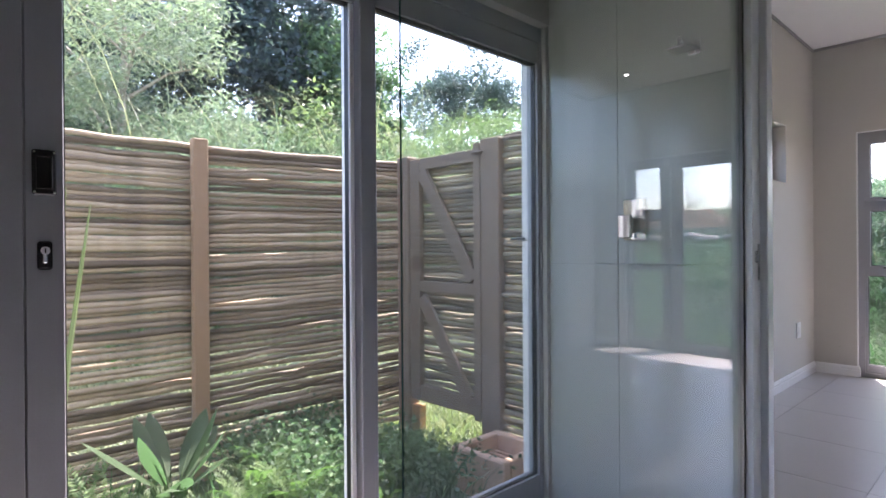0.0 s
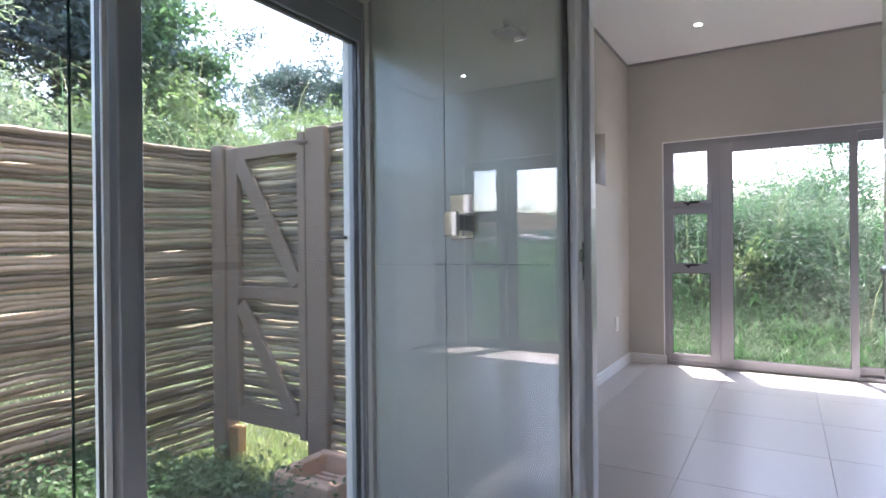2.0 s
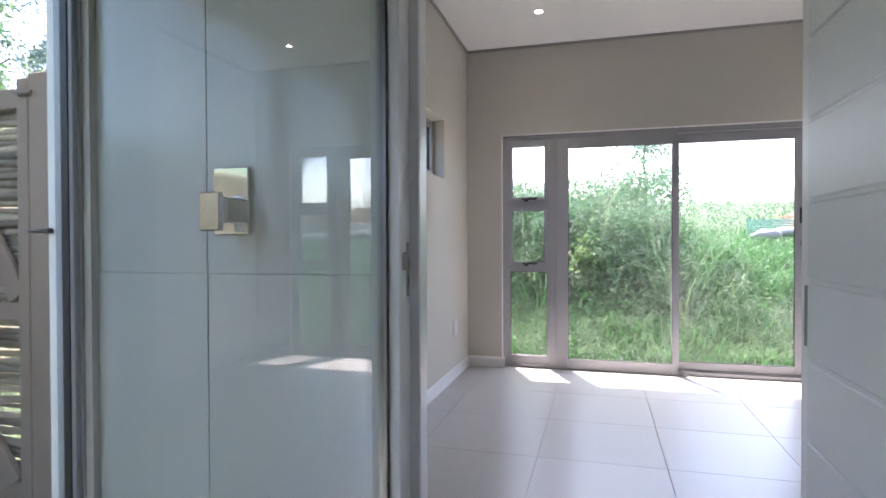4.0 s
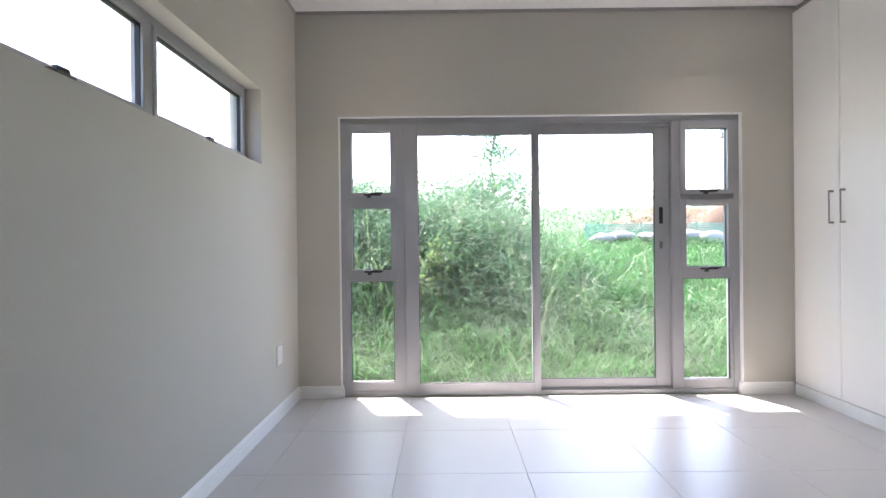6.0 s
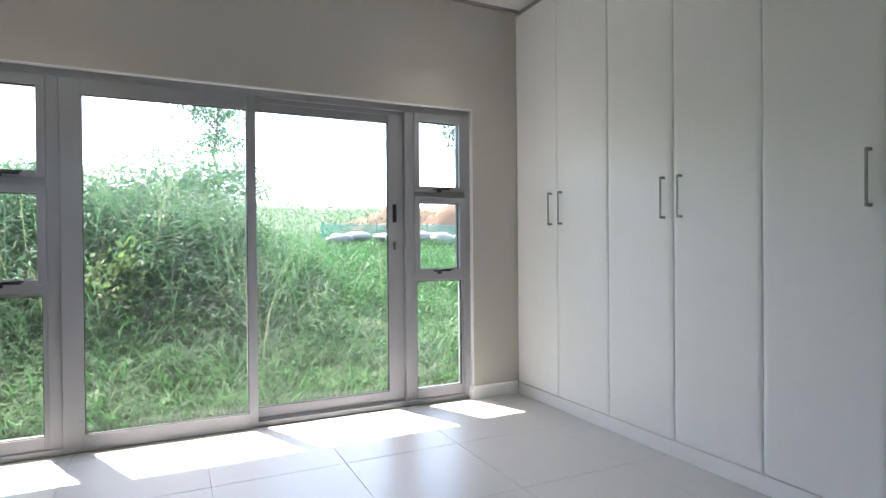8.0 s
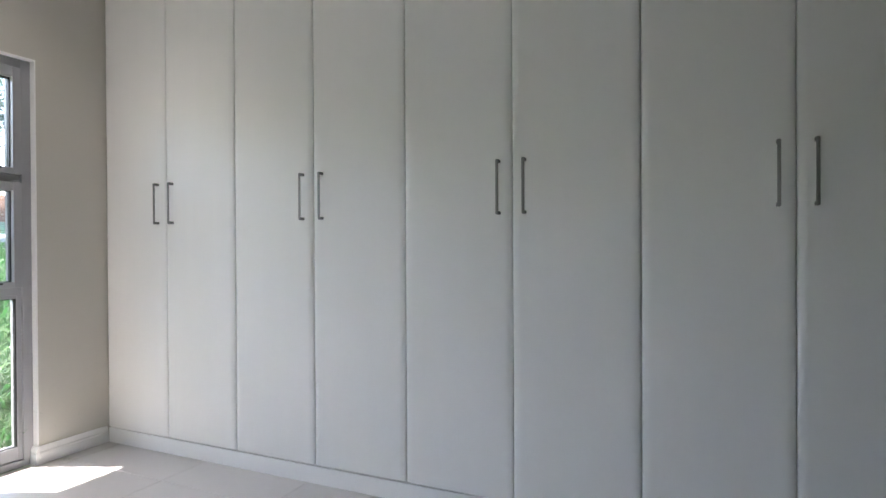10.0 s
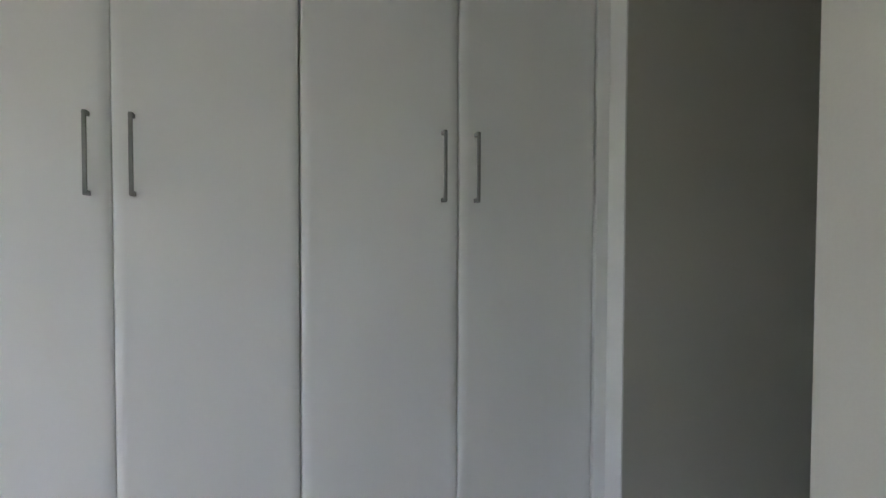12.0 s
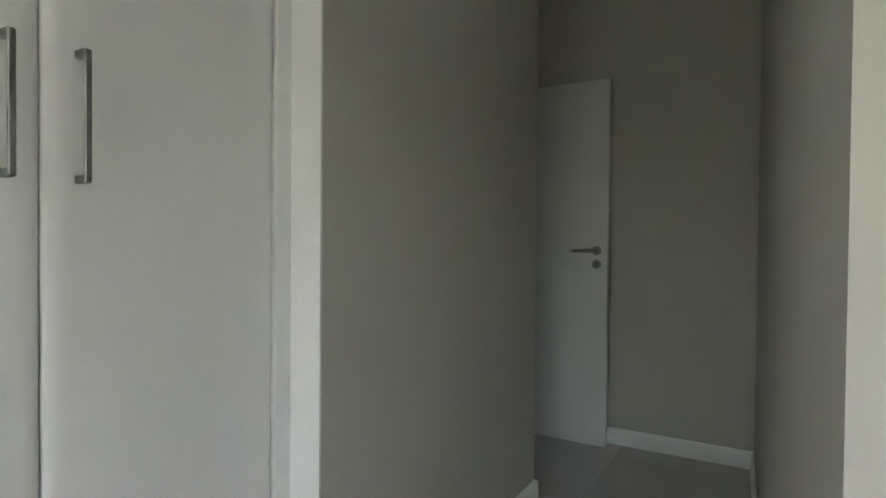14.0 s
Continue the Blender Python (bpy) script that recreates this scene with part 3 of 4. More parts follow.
# entrance door, open against the end of the passage
edoor = thing("entrance_door", "plain white flush door standing open in the passage", "door", at=(2.09, -0.12, 0))
bm = bmesh.new()
box(bm, (0, 0, 0.008), (0.813, 0.04, 2.04), 0.002)
part("leaf", bm, DOORW, edoor)
bm = bmesh.new()
cyl(bm, (0.06, 0.04, 1.095), (0.06, 0.05, 1.095), 0.025, sides=20)
cyl(bm, (0.06, 0.05, 1.095), (0.06, 0.09, 1.095), 0.010, sides=14)
tube(bm, [(0.052, 0.088, 1.095), (0.075, 0.093, 1.095), (0.12, 0.094, 1.094), (0.185, 0.092, 1.092)], [0.0105, 0.011, 0.010, 0.008], 12)
part("lever_handle", bm, STEEL, edoor, "steel lever handle on a round rose")
bm = bmesh.new()
cyl(bm, (0.06, 0.04, 1.02), (0.06, 0.047, 1.02), 0.025, sides=20)
kh = part("keyhole_rose", bm, STEEL, edoor, "round steel keyhole rose")
bm = bmesh.new()
box(bm, (0.056, 0.0465, 1.008), (0.064, 0.0478, 1.032))
part("keyhole", bm, BLACK, kh)
tagged(finish("door_2", boxes([((2.905, -0.165, 0), (2.955, -0.125, 2.08)), ((2.905, 0.70, 0), (2.955, 0.735, 2.08)), ((2.905, -0.125, 2.045), (2.955, 0.70, 2.08))], 0.002), TRIM),
       "white painted frame of the entrance door", "door frame", kind="structure")

# ---- wardrobes: four double units
unit = thing("wardrobe_unit", "tall white built-in wardrobe unit with two doors", "wardrobe", group="built-in wardrobe units", at=(XW, YW - 2 * DW, 0))
Z0, Z1 = 0.085, 2.795
bm = bmesh.new()
box(bm, (0.021, 0.001, Z0), (0.60, 2 * DW - 0.001, Z1 - 0.005))
part("body", bm, LAMINATE, unit)


def wardrobe_door(y0, y1, hy, hinge):
    bm = bmesh.new()
    # wrapped board whose long edges fall away in a soft round
    g0, g1 = (0.0018, 0.0009) if hinge == 0 else (0.0009, 0.0018)
    fall = [(0.0, 0.0095), (0.0015, 0.0062), (0.005, 0.0040), (0.011, 0.0022), (0.019, 0.0008), (0.028, 0.0), (0.031, 0.0)]
    prof = [(0.020, y0 + g0)] + [(x, y0 + g0 + w) for w, x in fall] + [(x, y1 - g1 - w) for w, x in fall[::-1]] + [(0.020, y1 - g1)]
    prism(bm, prof, lambda u, v: Vector((u, v, Z0 + 0.002)), Vector((0, 0, Z1 - Z0 - 0.002)))
    bmesh.ops.split_edges(bm, edges=list({e for f in bm.faces if abs(f.normal.z) > 0.9 for e in f.edges}))
    d = part("door", bm, LAMINATE, unit)
    for f in d.data.polygons:
        f.use_smooth = abs(f.normal.z) < 0.5 and f.normal.x < -0.2
    bm = bmesh.new()
    for z in (1.243, 1.45):
        box(bm, (-0.030, hy - 0.0058, z - 0.0065), (0.0, hy + 0.0058, z + 0.0065), 0.0015)
    box(bm, (-0.034, hy - 0.0055, 1.238), (-0.0275, hy + 0.0055, 1.455), 0.0018)
    part("handle", bm, HANDLE, d, "satin steel bow handle")
    return d


wardrobe_door(0, DW, DW - 0.054, 0)
wardrobe_door(DW, 2 * DW, DW + 0.054, 1)
SKEW = 0.30                                   # the run turns this many degrees out of square
run_x = lambda y: XW + 0.002 - math.tan(radians(SKEW)) * (y - 2.1)
units = [unit] + [copy_thing(unit, pose(run_x(YW - 2 * DW * (k + 1)), YW - 2 * DW * (k + 1), 0, rz=SKEW)) for k in (1, 2, 3)]
unit.matrix_world = pose(run_x(YW - 2 * DW), YW - 2 * DW - 0.001, 0, rz=SKEW)
rng = random.Random(4)
for u in units:
    for d in u.children:
        if d.name.startswith("door"):
            d.location.x += rng.uniform(-0.0025, 0.0005)
            d.rotation_euler.y = radians(rng.uniform(-0.06, 0.06))
            d.rotation_euler.z = radians(rng.uniform(-0.12, 0.12))
YE = YW - 8 * DW
structure("trim", [((XW - 0.002, YP1 + 0.002, 0.092), (XW + 0.016, YE - 0.002, H - 0.03)), ((XW + 0.016, YP1 + 0.002, 0.0), (XW + 0.60, YP1 + 0.02, H - 0.03))], LAMINATE,
          "white scribe strip at the end of the wardrobes", "panel", 0.0015)
structure("trim", [((XP + 0.0005, YP1 + 0.0005, 0.092), (XW - 0.003, YP1 + 0.006, H - 0.002))], LAMINATE, "white cover panel on the end of the passage wall", "panel")
bm = bmesh.new()
prism(bm, [(run_x(YE) - 0.004, YE), (XW + 0.03, YE), (XW + 0.03, YW - 0.018), (run_x(YW) - 0.006, YW - 0.018)], lambda u, v: Vector((u, v, 0)), Vector((0, 0, Z0 - 0.004)))
tagged(finish("baseboard", bm, TRIM), "white plinth under the wardrobes", "plinth", kind="structure")
# Dark gap above the doors: its shade is in this strip's grey.
structure("trim", [((XW + 0.01, YE, Z1 + 0.004), (XW + 0.028, YW - 0.001, H - 0.001))], GAP_SHADE, "recessed scribe above the wardrobes, grey as the shade of the gap", "trim")

# socket and downlight
sock = thing("wall_socket", "white plastic socket cover on the greige wall", "socket")
bm = bmesh.new()
box(bm, (XL, 5.455, 0.352), (XL + 0.010, 5.565, 0.478), 0.004, 2)
part("cover_plate", bm, SOCKETM, sock)
bm = bmesh.new()
box(bm, (XL + 0.009, 5.475, 0.375), (XL + 0.0125, 5.545, 0.455), 0.002)
part("flap", bm, SOCKETM, sock)
dl = thing("ceiling_light", "small round recessed ceiling downlight, switched on", "downlight", at=(-0.66, 5.27, H))
bm = bmesh.new()
N = 28
rings = [[bm.verts.new((r * math.cos(k * math.tau / N), r * math.sin(k * math.tau / N), z)) for k in range(N)] for r, z in ((0.036, 0.0), (0.036, -0.004), (0.028, -0.005), (0.024, -0.0015))]
for a, b in zip(rings, rings[1:]):
    for k in range(N):
        bm.faces.new((a[k], a[(k + 1) % N], b[(k + 1) % N], b[k]))
part("bezel", bm, TRIM, dl)
bm = bmesh.new()
cyl(bm, (0, 0, -0.003), (0, 0, -0.001), 0.024, sides=24)
part("lamp", bm, LAMP, dl, "glowing white lamp")
spot = new("ceiling_spot", bpy.data.lights.new("ceiling_spot", "SPOT"))
spot.data.energy, spot.data.spot_size, spot.data.spot_blend, spot.data.shadow_soft_size, spot.data.color = 1.5, radians(110), 0.8, 0.03, (1, 0.95, 0.88)
spot.matrix_world = look((-0.66, 5.27, H - 0.02), (-0.66, 5.27, 0))

copy_thing(dl, pose(1.56, 5.42, H))
spot = new("ceiling_spot", spot.data)
spot.matrix_world = look((1.56, 5.42, H - 0.02), (1.56, 5.42, 0))

# ---- outside: the ground
def zg(x, y):
    x, y = np.asarray(x, float), np.asarray(y, float)
    front = np.interp(y - 6.5, [0, 1.5, 7.5, 9, 15, 40, 300], [0, 0.12, 1.15, 1.35, 2.5, 3.2, 9])
    step = lambda q: np.clip(q, 0, 1) ** 2 * (3 - 2 * np.clip(q, 0, 1))
    front = front + 1.05 * step((2.1 - x) / 2.8) * step((y - 6.9) / 2.7) * (1 - 0.85 * step((y - 11) / 4)) * step((x + 9) / 4)
    left = np.interp(-3.3 - x, [0, 1.0, 5, 14, 40, 300], [0, 0.2, 1.5, 5.2, 8, 12])
    bumps = 0.05 * np.sin(1.7 * x + 0.6) * np.cos(1.3 * y) * np.clip((np.maximum(front, left)) * 2, 0, 1)
    return -0.12 + np.maximum(front, left) + bumps


ax = np.concatenate([[-900, -400, -200, -110, -70, -50, -40, -32], np.arange(-26, 27, 0.75), [32, 40, 50, 70, 110, 200, 400, 900]])
gx, gy = np.meshgrid(ax, ax)
n = len(ax)
me = bpy.data.meshes.new("ground")
me.from_pydata(np.stack([gx.ravel(), gy.ravel(), zg(gx, gy).ravel()], 1).tolist(), [],
               [(r * n + c, r * n + c + 1, (r + 1) * n + c + 1, (r + 1) * n + c) for r in range(n - 1) for c in range(n - 1)])
me.materials.append(SOIL)
tagged(new("ground", me), "grassy sloping ground that rises away from the house", "ground", kind="structure")


# ---- outside: plants
RS = np.random.RandomState(7)


def np_mesh(name, verts, faces, material, parent=None):
    me = bpy.data.meshes.new(name)
    me.from_pydata(verts.tolist(), [], faces)
    me.materials.append(material)
    ob = new(name, me)
    ob.parent = parent
    return ob


def blade_mesh(name, xy, height, width, lean, material, z=None, parent=None):
    """Grass blades, each bent over, of five points."""
    k = len(xy)
    h = RS.uniform(*height, k)
    w = RS.uniform(*width, k) / 2
    a = RS.uniform(0, math.tau, k)
    ln = RS.uniform(*lean, k) * h
    d = np.stack([np.cos(a), np.sin(a)], 1)
    s = np.stack([-d[:, 1], d[:, 0]], 1)
    zb = zg(xy[:, 0], xy[:, 1]) - 0.02 if z is None else np.full(k, z)
    v = np.zeros((k, 5, 3))
    for i, (fw, fl, fz) in enumerate(((-1, 0, 0), (1, 0, 0), (0.8, 0.35, 0.6), (-0.8, 0.35, 0.6), (0, 1, 0.92))):
        v[:, i, :2] = xy + s * (fw * w)[:, None] + d * (ln * fl)[:, None]
        v[:, i, 2] = zb + h * fz
    b = (np.arange(k) * 5).tolist()
    faces = [f for i in b for f in ((i, i + 1, i + 2, i + 3), (i + 3, i + 2, i + 4))]
    return np_mesh(name, v.reshape(-1, 3), faces, material, parent)


def leaf_cloud(name, centres, size, material, parent=None, droop=0.3, long=1.8):
    """Small pointed leaves at the given points, turned at random."""
    k = len(centres)
    a, e = RS.uniform(0, math.tau, k), RS.normal(-droop, 0.5, k)
    d = np.stack([np.cos(a) * np.cos(e), np.sin(a) * np.cos(e), np.sin(e)], 1)
    r = RS.normal(size=(k, 3))
    s = np.cross(d, r)
    s /= np.linalg.norm(s, axis=1)[:, None] + 1e-6
    sz = size * RS.uniform(0.6, 1.4, k)[:, None]
    v = np.stack([centres, centres + d * sz * long * 0.5 + s * sz * 0.4, centres + d * sz * long, centres + d * sz * long * 0.5 - s * sz * 0.4], 1)
    b = (np.arange(k) * 4).tolist()
    return np_mesh(name, v.reshape(-1, 3), [(i, i + 1, i + 2, i + 3) for i in b], material, parent)


def limbs(bm, base, top, r, seed, forks=5, spread=1.0, tips=None, bend=0.12):
    rg = random.Random(seed)
    base, top = Vector(base), Vector(top)
    pts, rad = [], []
    for i in range(7):
        f = i / 6
        wob = Vector((rg.uniform(-1, 1), rg.uniform(-1, 1), 0)) * bend * (top - base).length * 0.35 * math.sin(math.pi * f)
        pts.append(base.lerp(top, f) + wob)
        rad.append(r * (1 - 0.75 * f))
    tube(bm, pts, rad, 7)
    for k in range(forks):
        i = rg.randint(2, 5)
        o = pts[i]
        ang = math.tau * (k + rg.random() * 0.7) / forks
        ln = spread * rg.uniform(0.6, 1.1)
        end = o + Vector((math.cos(ang) * ln, math.sin(ang) * ln, rg.uniform(0.3, 0.9) * ln))
        mid = o.lerp(end, 0.5) + Vector((rg.uniform(-0.1, 0.1), rg.uniform(-0.1, 0.1), 0.12)) * ln
        tube(bm, [o, mid, end], [rad[i] * 0.6, rad[i] * 0.35, rad[i] * 0.12], 5)
        for j in range(3):
            q = mid.lerp(end, rg.uniform(0.1, 0.9))
            e2 = q + Vector((rg.uniform(-1, 1), rg.uniform(-1, 1), rg.uniform(0.0, 0.9))) * ln * 0.45
            tube(bm, [q, q.lerp(e2, 0.5) + Vector((0, 0, 0.05)), e2], [rad[i] * 0.22, rad[i] * 0.13, rad[i] * 0.05], 4)
            if tips is not None:
                tips.append(e2)
        if tips is not None:
            tips.append(end)
    if tips is not None:
        tips.append(top)


def tree(name, label, x, y, height, crown, count, size, leaf, bark, seed, forks=7, r=None, clump=0.45, flat=0.8, low=0.45, category="tree", extra=14, z=None, long=1.8):
    z = float(zg(x, y)) - 0.1 if z is None else z
    t = thing(name, label, category, at=(0, 0, 0))
    bm, tips = bmesh.new(), []
    limbs(bm, (x, y, z), (x + 0.1 * height * math.sin(seed), y + 0.1 * height * math.cos(seed), z + height * 0.8), r or height * 0.022, seed, forks, crown * 0.9, tips)
    part("trunk", bm, bark, t)
    rg = np.random.RandomState(seed)
    tips = np.array([tuple(p) for p in tips])
    if extra:
        d = rg.normal(size=(extra, 3))
        d /= np.linalg.norm(d, axis=1)[:, None]
        d *= (rg.uniform(0.45, 1.0, extra) ** 0.5)[:, None]
        c = np.array([x, y, z + height * (1 + low) / 2])
        tips = np.concatenate([tips, c + d * np.array([crown, crown, height * (1 - low) / 2 * flat])])
    per = count // len(tips)
    pts = np.concatenate([p + rg.normal(size=(int(per * rg.uniform(0.5, 1.5)) + 1, 3)) * np.array([1, 1, 0.6]) * clump * rg.uniform(0.5, 1.3) for p in tips])
    leaf_cloud("crown", pts, size, leaf, t, long=long)
    return t


# behind the courtyard fence: a wooded bank
def arch_mesh(name, label, clumps, per, length, width, reach, material, spread=0.12):
    """Clumps of narrow blades that rise and bow over in an arch, tapering to a point."""
    cl = np.repeat(np.array(clumps, float), per, axis=0)
    k = len(cl)
    cl = cl + RS.normal(size=(k, 2)) * spread
    h, w, a = RS.uniform(*length, k), RS.uniform(*width, k) / 2, RS.uniform(0, math.tau, k)
    out = RS.uniform(*reach, k) * h
    d = np.stack([np.cos(a), np.sin(a)], 1)
    side = np.stack([-d[:, 1], d[:, 0]], 1)
    zb = zg(cl[:, 0], cl[:, 1]) - 0.02
    steps = 7
    v = np.zeros((k, steps, 2, 3))
    for i in range(steps):
        u = i / (steps - 1)
        rise = h * (1.35 * u - 0.62 * u ** 2.6)
        for m, sg in enumerate((-1, 1)):
            v[:, i, m, :2] = cl + d * (out * u ** 1.8)[:, None] + side * (sg * w * (1 - 0.93 * u ** 1.5))[:, None]
            v[:, i, m, 2] = zb + rise
    n2 = steps * 2
    faces = [(b + 2 * i, b + 2 * i + 1, b + 2 * i + 3, b + 2 * i + 2) for b in range(0, k * n2, n2) for i in range(steps - 1)]
    return tagged(np_mesh(name, v.reshape(-1, 3), faces, material), label, "grass", kind="stuff")


tree("broadleaf_tree", "tall dark green bushy tree on the bank", -9.6, 4.9, 6.0, 1.5, 46000, 0.062, LEAF_DARK, BARK, 11, extra=80, low=0.05, clump=0.3)
tree("broadleaf_tree", "tall dark green bushy tree on the bank", -11.0, 2.4, 3.6, 1.9, 40000, 0.066, LEAF_DARK, BARK, 12, extra=70, low=0.05, clump=0.36)
tree("broadleaf_tree", "green bushy tree behind the stick fence", -9.0, 5.9, 4.3, 1.0, 26000, 0.058, LEAF_MID, BARK, 13, extra=60, low=0.05, clump=0.22)
tree("slender_tree", "pale slender tree with light feathery leaves", -6.7, 1.7, 3.6, 1.35, 14000, 0.019, FEATHER, PALEBARK, 14, extra=34, low=0.3, clump=0.17, forks=11, long=4.0)
tree("slender_tree", "pale slender tree with light feathery leaves", -7.4, 0.4, 4.2, 1.6, 17000, 0.020, FEATHER, PALEBARK, 15, extra=44, low=0.15, clump=0.19, forks=11, long=4.0)
tree("broadleaf_tree", "tall green tree on the wooded bank", -11.5, 0.2, 4.6, 2.0, 18000, 0.055, LEAF_MID, BARK, 16, extra=20, low=0.1, clump=0.5)
tree("open_tree", "open-branched tree against the bright sky", -11.8, 9.4, 4.2, 1.5, 5200, 0.045, LEAF_DARK, BARK, 17, extra=4, low=0.6, clump=0.26, forks=9)
tree("round_tree", "dark round-crowned tree on the skyline", -16.5, 17.0, 3.5, 2.7, 20000, 0.075, LEAF_DARK, BARK, 18, extra=22, low=0.3, clump=0.42, forks=9)
tree("bush", "light green bush on the bank", -8.6, 8.6, 1.6, 1.8, 20000, 0.032, LEAF_LIGHT, BARK, 19, extra=24, low=0.0, clump=0.35, category="bush", long=2.4)
tree("bush", "light green bush on the bank", -10.6, 12.2, 1.7, 2.2, 20000, 0.042, LEAF_LIGHT, BARK, 20, extra=26, low=0.0, clump=0.4, category="bush", long=2.4)
tree("bush", "bright green bush behind the fence", -6.9, 5.9, 1.7, 0.7, 8000, 0.038, LEAF_LIGHT, BARK, 21, extra=10, low=0.0, clump=0.2, category="bush", long=2.4)
tree("bush", "soft green bush behind the fence", -6.2, 2.5, 2.0, 0.9, 12000, 0.022, FEATHER, PALEBARK, 22, extra=16, low=0.0, clump=0.24, category="bush", long=3.5)
tree("sapling", "young tree with a tuft of bright yellow-green leaves", -6.0, 3.72, 2.75, 0.2, 900, 0.04, LEAF_LIGHT, BARK, 23, extra=5, low=0.78, clump=0.11, forks=4, r=0.018, long=2.2)
tree("broadleaf_tree", "bright yellow-green young tree behind the stick fence", -7.9, 5.3, 2.7, 0.85, 8000, 0.045, LEAF_LIGHT, BARK, 24, extra=12, low=0.35, clump=0.17, forks=8, long=2.0)
cl = np.stack([RS.uniform(-6.6, -4.9, 70), RS.uniform(-0.5, 9, 70)], 1)
arch_mesh("arching_grass", "tall pale grass arching over behind the fence", cl, 34, (1.5, 2.5), (0.005, 0.010), (0.5, 1.3), PALEREED)
cl = np.stack([RS.uniform(-7.5, -5.2, 60), RS.uniform(-0.5, 9, 60)], 1)
arch_mesh("arching_grass", "green grass arching over behind the fence", cl, 40, (1.4, 2.4), (0.007, 0.013), (0.5, 1.2), REED, 0.2)
cl = np.stack([RS.uniform(-6.3, -4.9, 26), RS.uniform(0.5, 6, 26)], 1)
arch_mesh("dry_grass", "dry feathery grass stems above the fence", cl, 4, (2.5, 3.5), (0.010, 0.018), (0.3, 0.75), DRYGRASS, 0.1)
k = 9000
xy = np.stack([RS.uniform(-9, -5.4, k), RS.uniform(-3, 12, k)], 1)
tagged(blade_mesh("tall_grass", xy, (0.7, 1.6), (0.012, 0.025), (0.25, 0.8), REED), "tall arching grass behind the stick fence", "grass", kind="stuff")
k = 9000
xy = np.stack([RS.uniform(-30, -4.6, k), RS.uniform(-6, 30, k)], 1)
tagged(blade_mesh("bank_grass", xy, (0.3, 0.8), (0.02, 0.06), (0.2, 0.7), GRASS), "rough grass on the wooded bank", "grass", kind="stuff")
k = 26000
xy = np.stack([RS.uniform(-5.2, -3.1, k), RS.uniform(-2.5, 6, k)], 1)
tagged(blade_mesh("verge_grass", xy, (0.04, 0.13), (0.008, 0.016), (0.4, 1.4), VERGE), "short grass along the back of the fence, paled so the gaps look sunlit", "grass", kind="stuff")

# outside the bedroom: a grass slope
k = 45000
yy = 6.35 + 9.5 * RS.uniform(0, 1, k) ** 1.5
xx = RS.uniform(-1, 1, k) * (2.2 + 0.75 * (yy - 6)) + 0.9
tagged(blade_mesh("grass", np.stack([xx, yy], 1), (0.12, 0.40), (0.010, 0.021), (0.4, 1.4), GRASS), "thick green grass on the slope outside the window", "grass", kind="stuff")


def thicket(name, label, count, x0, x1, y0, y1, h0, h1, size, material, long):
    """A tangle of narrow leaves whose top falls from h0 at x0 to h1 at x1, in uneven mounds."""
    x, y = RS.uniform(x0, x1, count), RS.uniform(y0, y1, count)
    f = (x - x0) / (x1 - x0)
    mound = 0.78 + 0.22 * np.sin(2.9 * x + 1.3 * y) * np.cos(1.9 * y - 1.1 * x) + 0.12 * np.sin(7.1 * x - 4.3 * y)
    top = (h0 + (h1 - h0) * f) * mound * np.clip(0.12 + (y - y0) / 1.7, 0, 1)
    z = zg(x, y) + top * RS.uniform(0, 1, count) ** 0.8
    tagged(leaf_cloud(name, np.stack([x, y, z], 1), size, material, droop=-0.15, long=long), label, "thicket", kind="stuff")


thicket("thicket", "tangled green thicket of narrow leaves on the slope", 52000, -4.5, 0.9, 7.0, 10.6, 0.85, 0.75, 0.021, REED, 5.0)
thicket("thicket", "tangled green thicket of narrow leaves on the slope", 22000, 0.9, 3.0, 7.2, 11.0, 0.85, 0.3, 0.024, GRASS, 4.5)
thicket("low_weeds", "low leafy weeds across the grass slope", 34000, -4, 8.5, 6.6, 13.8, 0.30, 0.40, 0.021, GRASS, 5.0)
thicket("leafy_scrub", "light leafy scrub over the thicket", 14000, -4.5, 1.5, 6.9, 10.8, 1.05, 0.9, 0.020, PALEREED, 4.0)
thicket("leafy_scrub", "rough scrub over the red earth bank", 6000, 2.2, 13.0, 15.0, 18.6, 1.0, 0.5, 0.035, REED, 3.0)
k = 9000
xy = np.stack([RS.uniform(-6, 14, k), RS.uniform(12, 26, k)], 1)
tagged(blade_mesh("far_grass", xy, (0.08, 0.30), (0.012, 0.022), (0.5, 1.4), REED), "pale rough grass at the top of the slope", "grass", kind="stuff")
cl = np.stack([RS.normal(-0.5, 1.3, 22), 8.1 + RS.normal(0.4, 0.5, 22)], 1)
arch_mesh("dry_grass", "arching dry grass stems over the thicket", cl, 5, (0.9, 1.5), (0.004, 0.009), (0.4, 1.0), DRYGRASS, 0.12)
cl = np.stack([RS.uniform(-3, 6.5, 420), 6.7 + 5.5 * RS.uniform(0, 1, 420) ** 1.3], 1)
arch_mesh("arching_grass", "tufts of bright arching grass on the slope", cl, 24, (0.25, 0.65), (0.009, 0.019), (0.45, 1.3), GRASS, 0.15)
cl = np.stack([RS.uniform(-2.4, 3.6, 520), 6.8 + 2.6 * RS.uniform(0, 1, 520) ** 1.2], 1)
low = np.stack([RS.uniform(-1.8, 3.0, 170), 6.75 + 0.8 * RS.uniform(0, 1, 170)], 1)
arch_mesh("leafy_grass", "low yellow-green grass at the foot of the glass", low, 16, (0.10, 0.26), (0.012, 0.022), (0.5, 1.4), LEAF_LIGHT, 0.14)
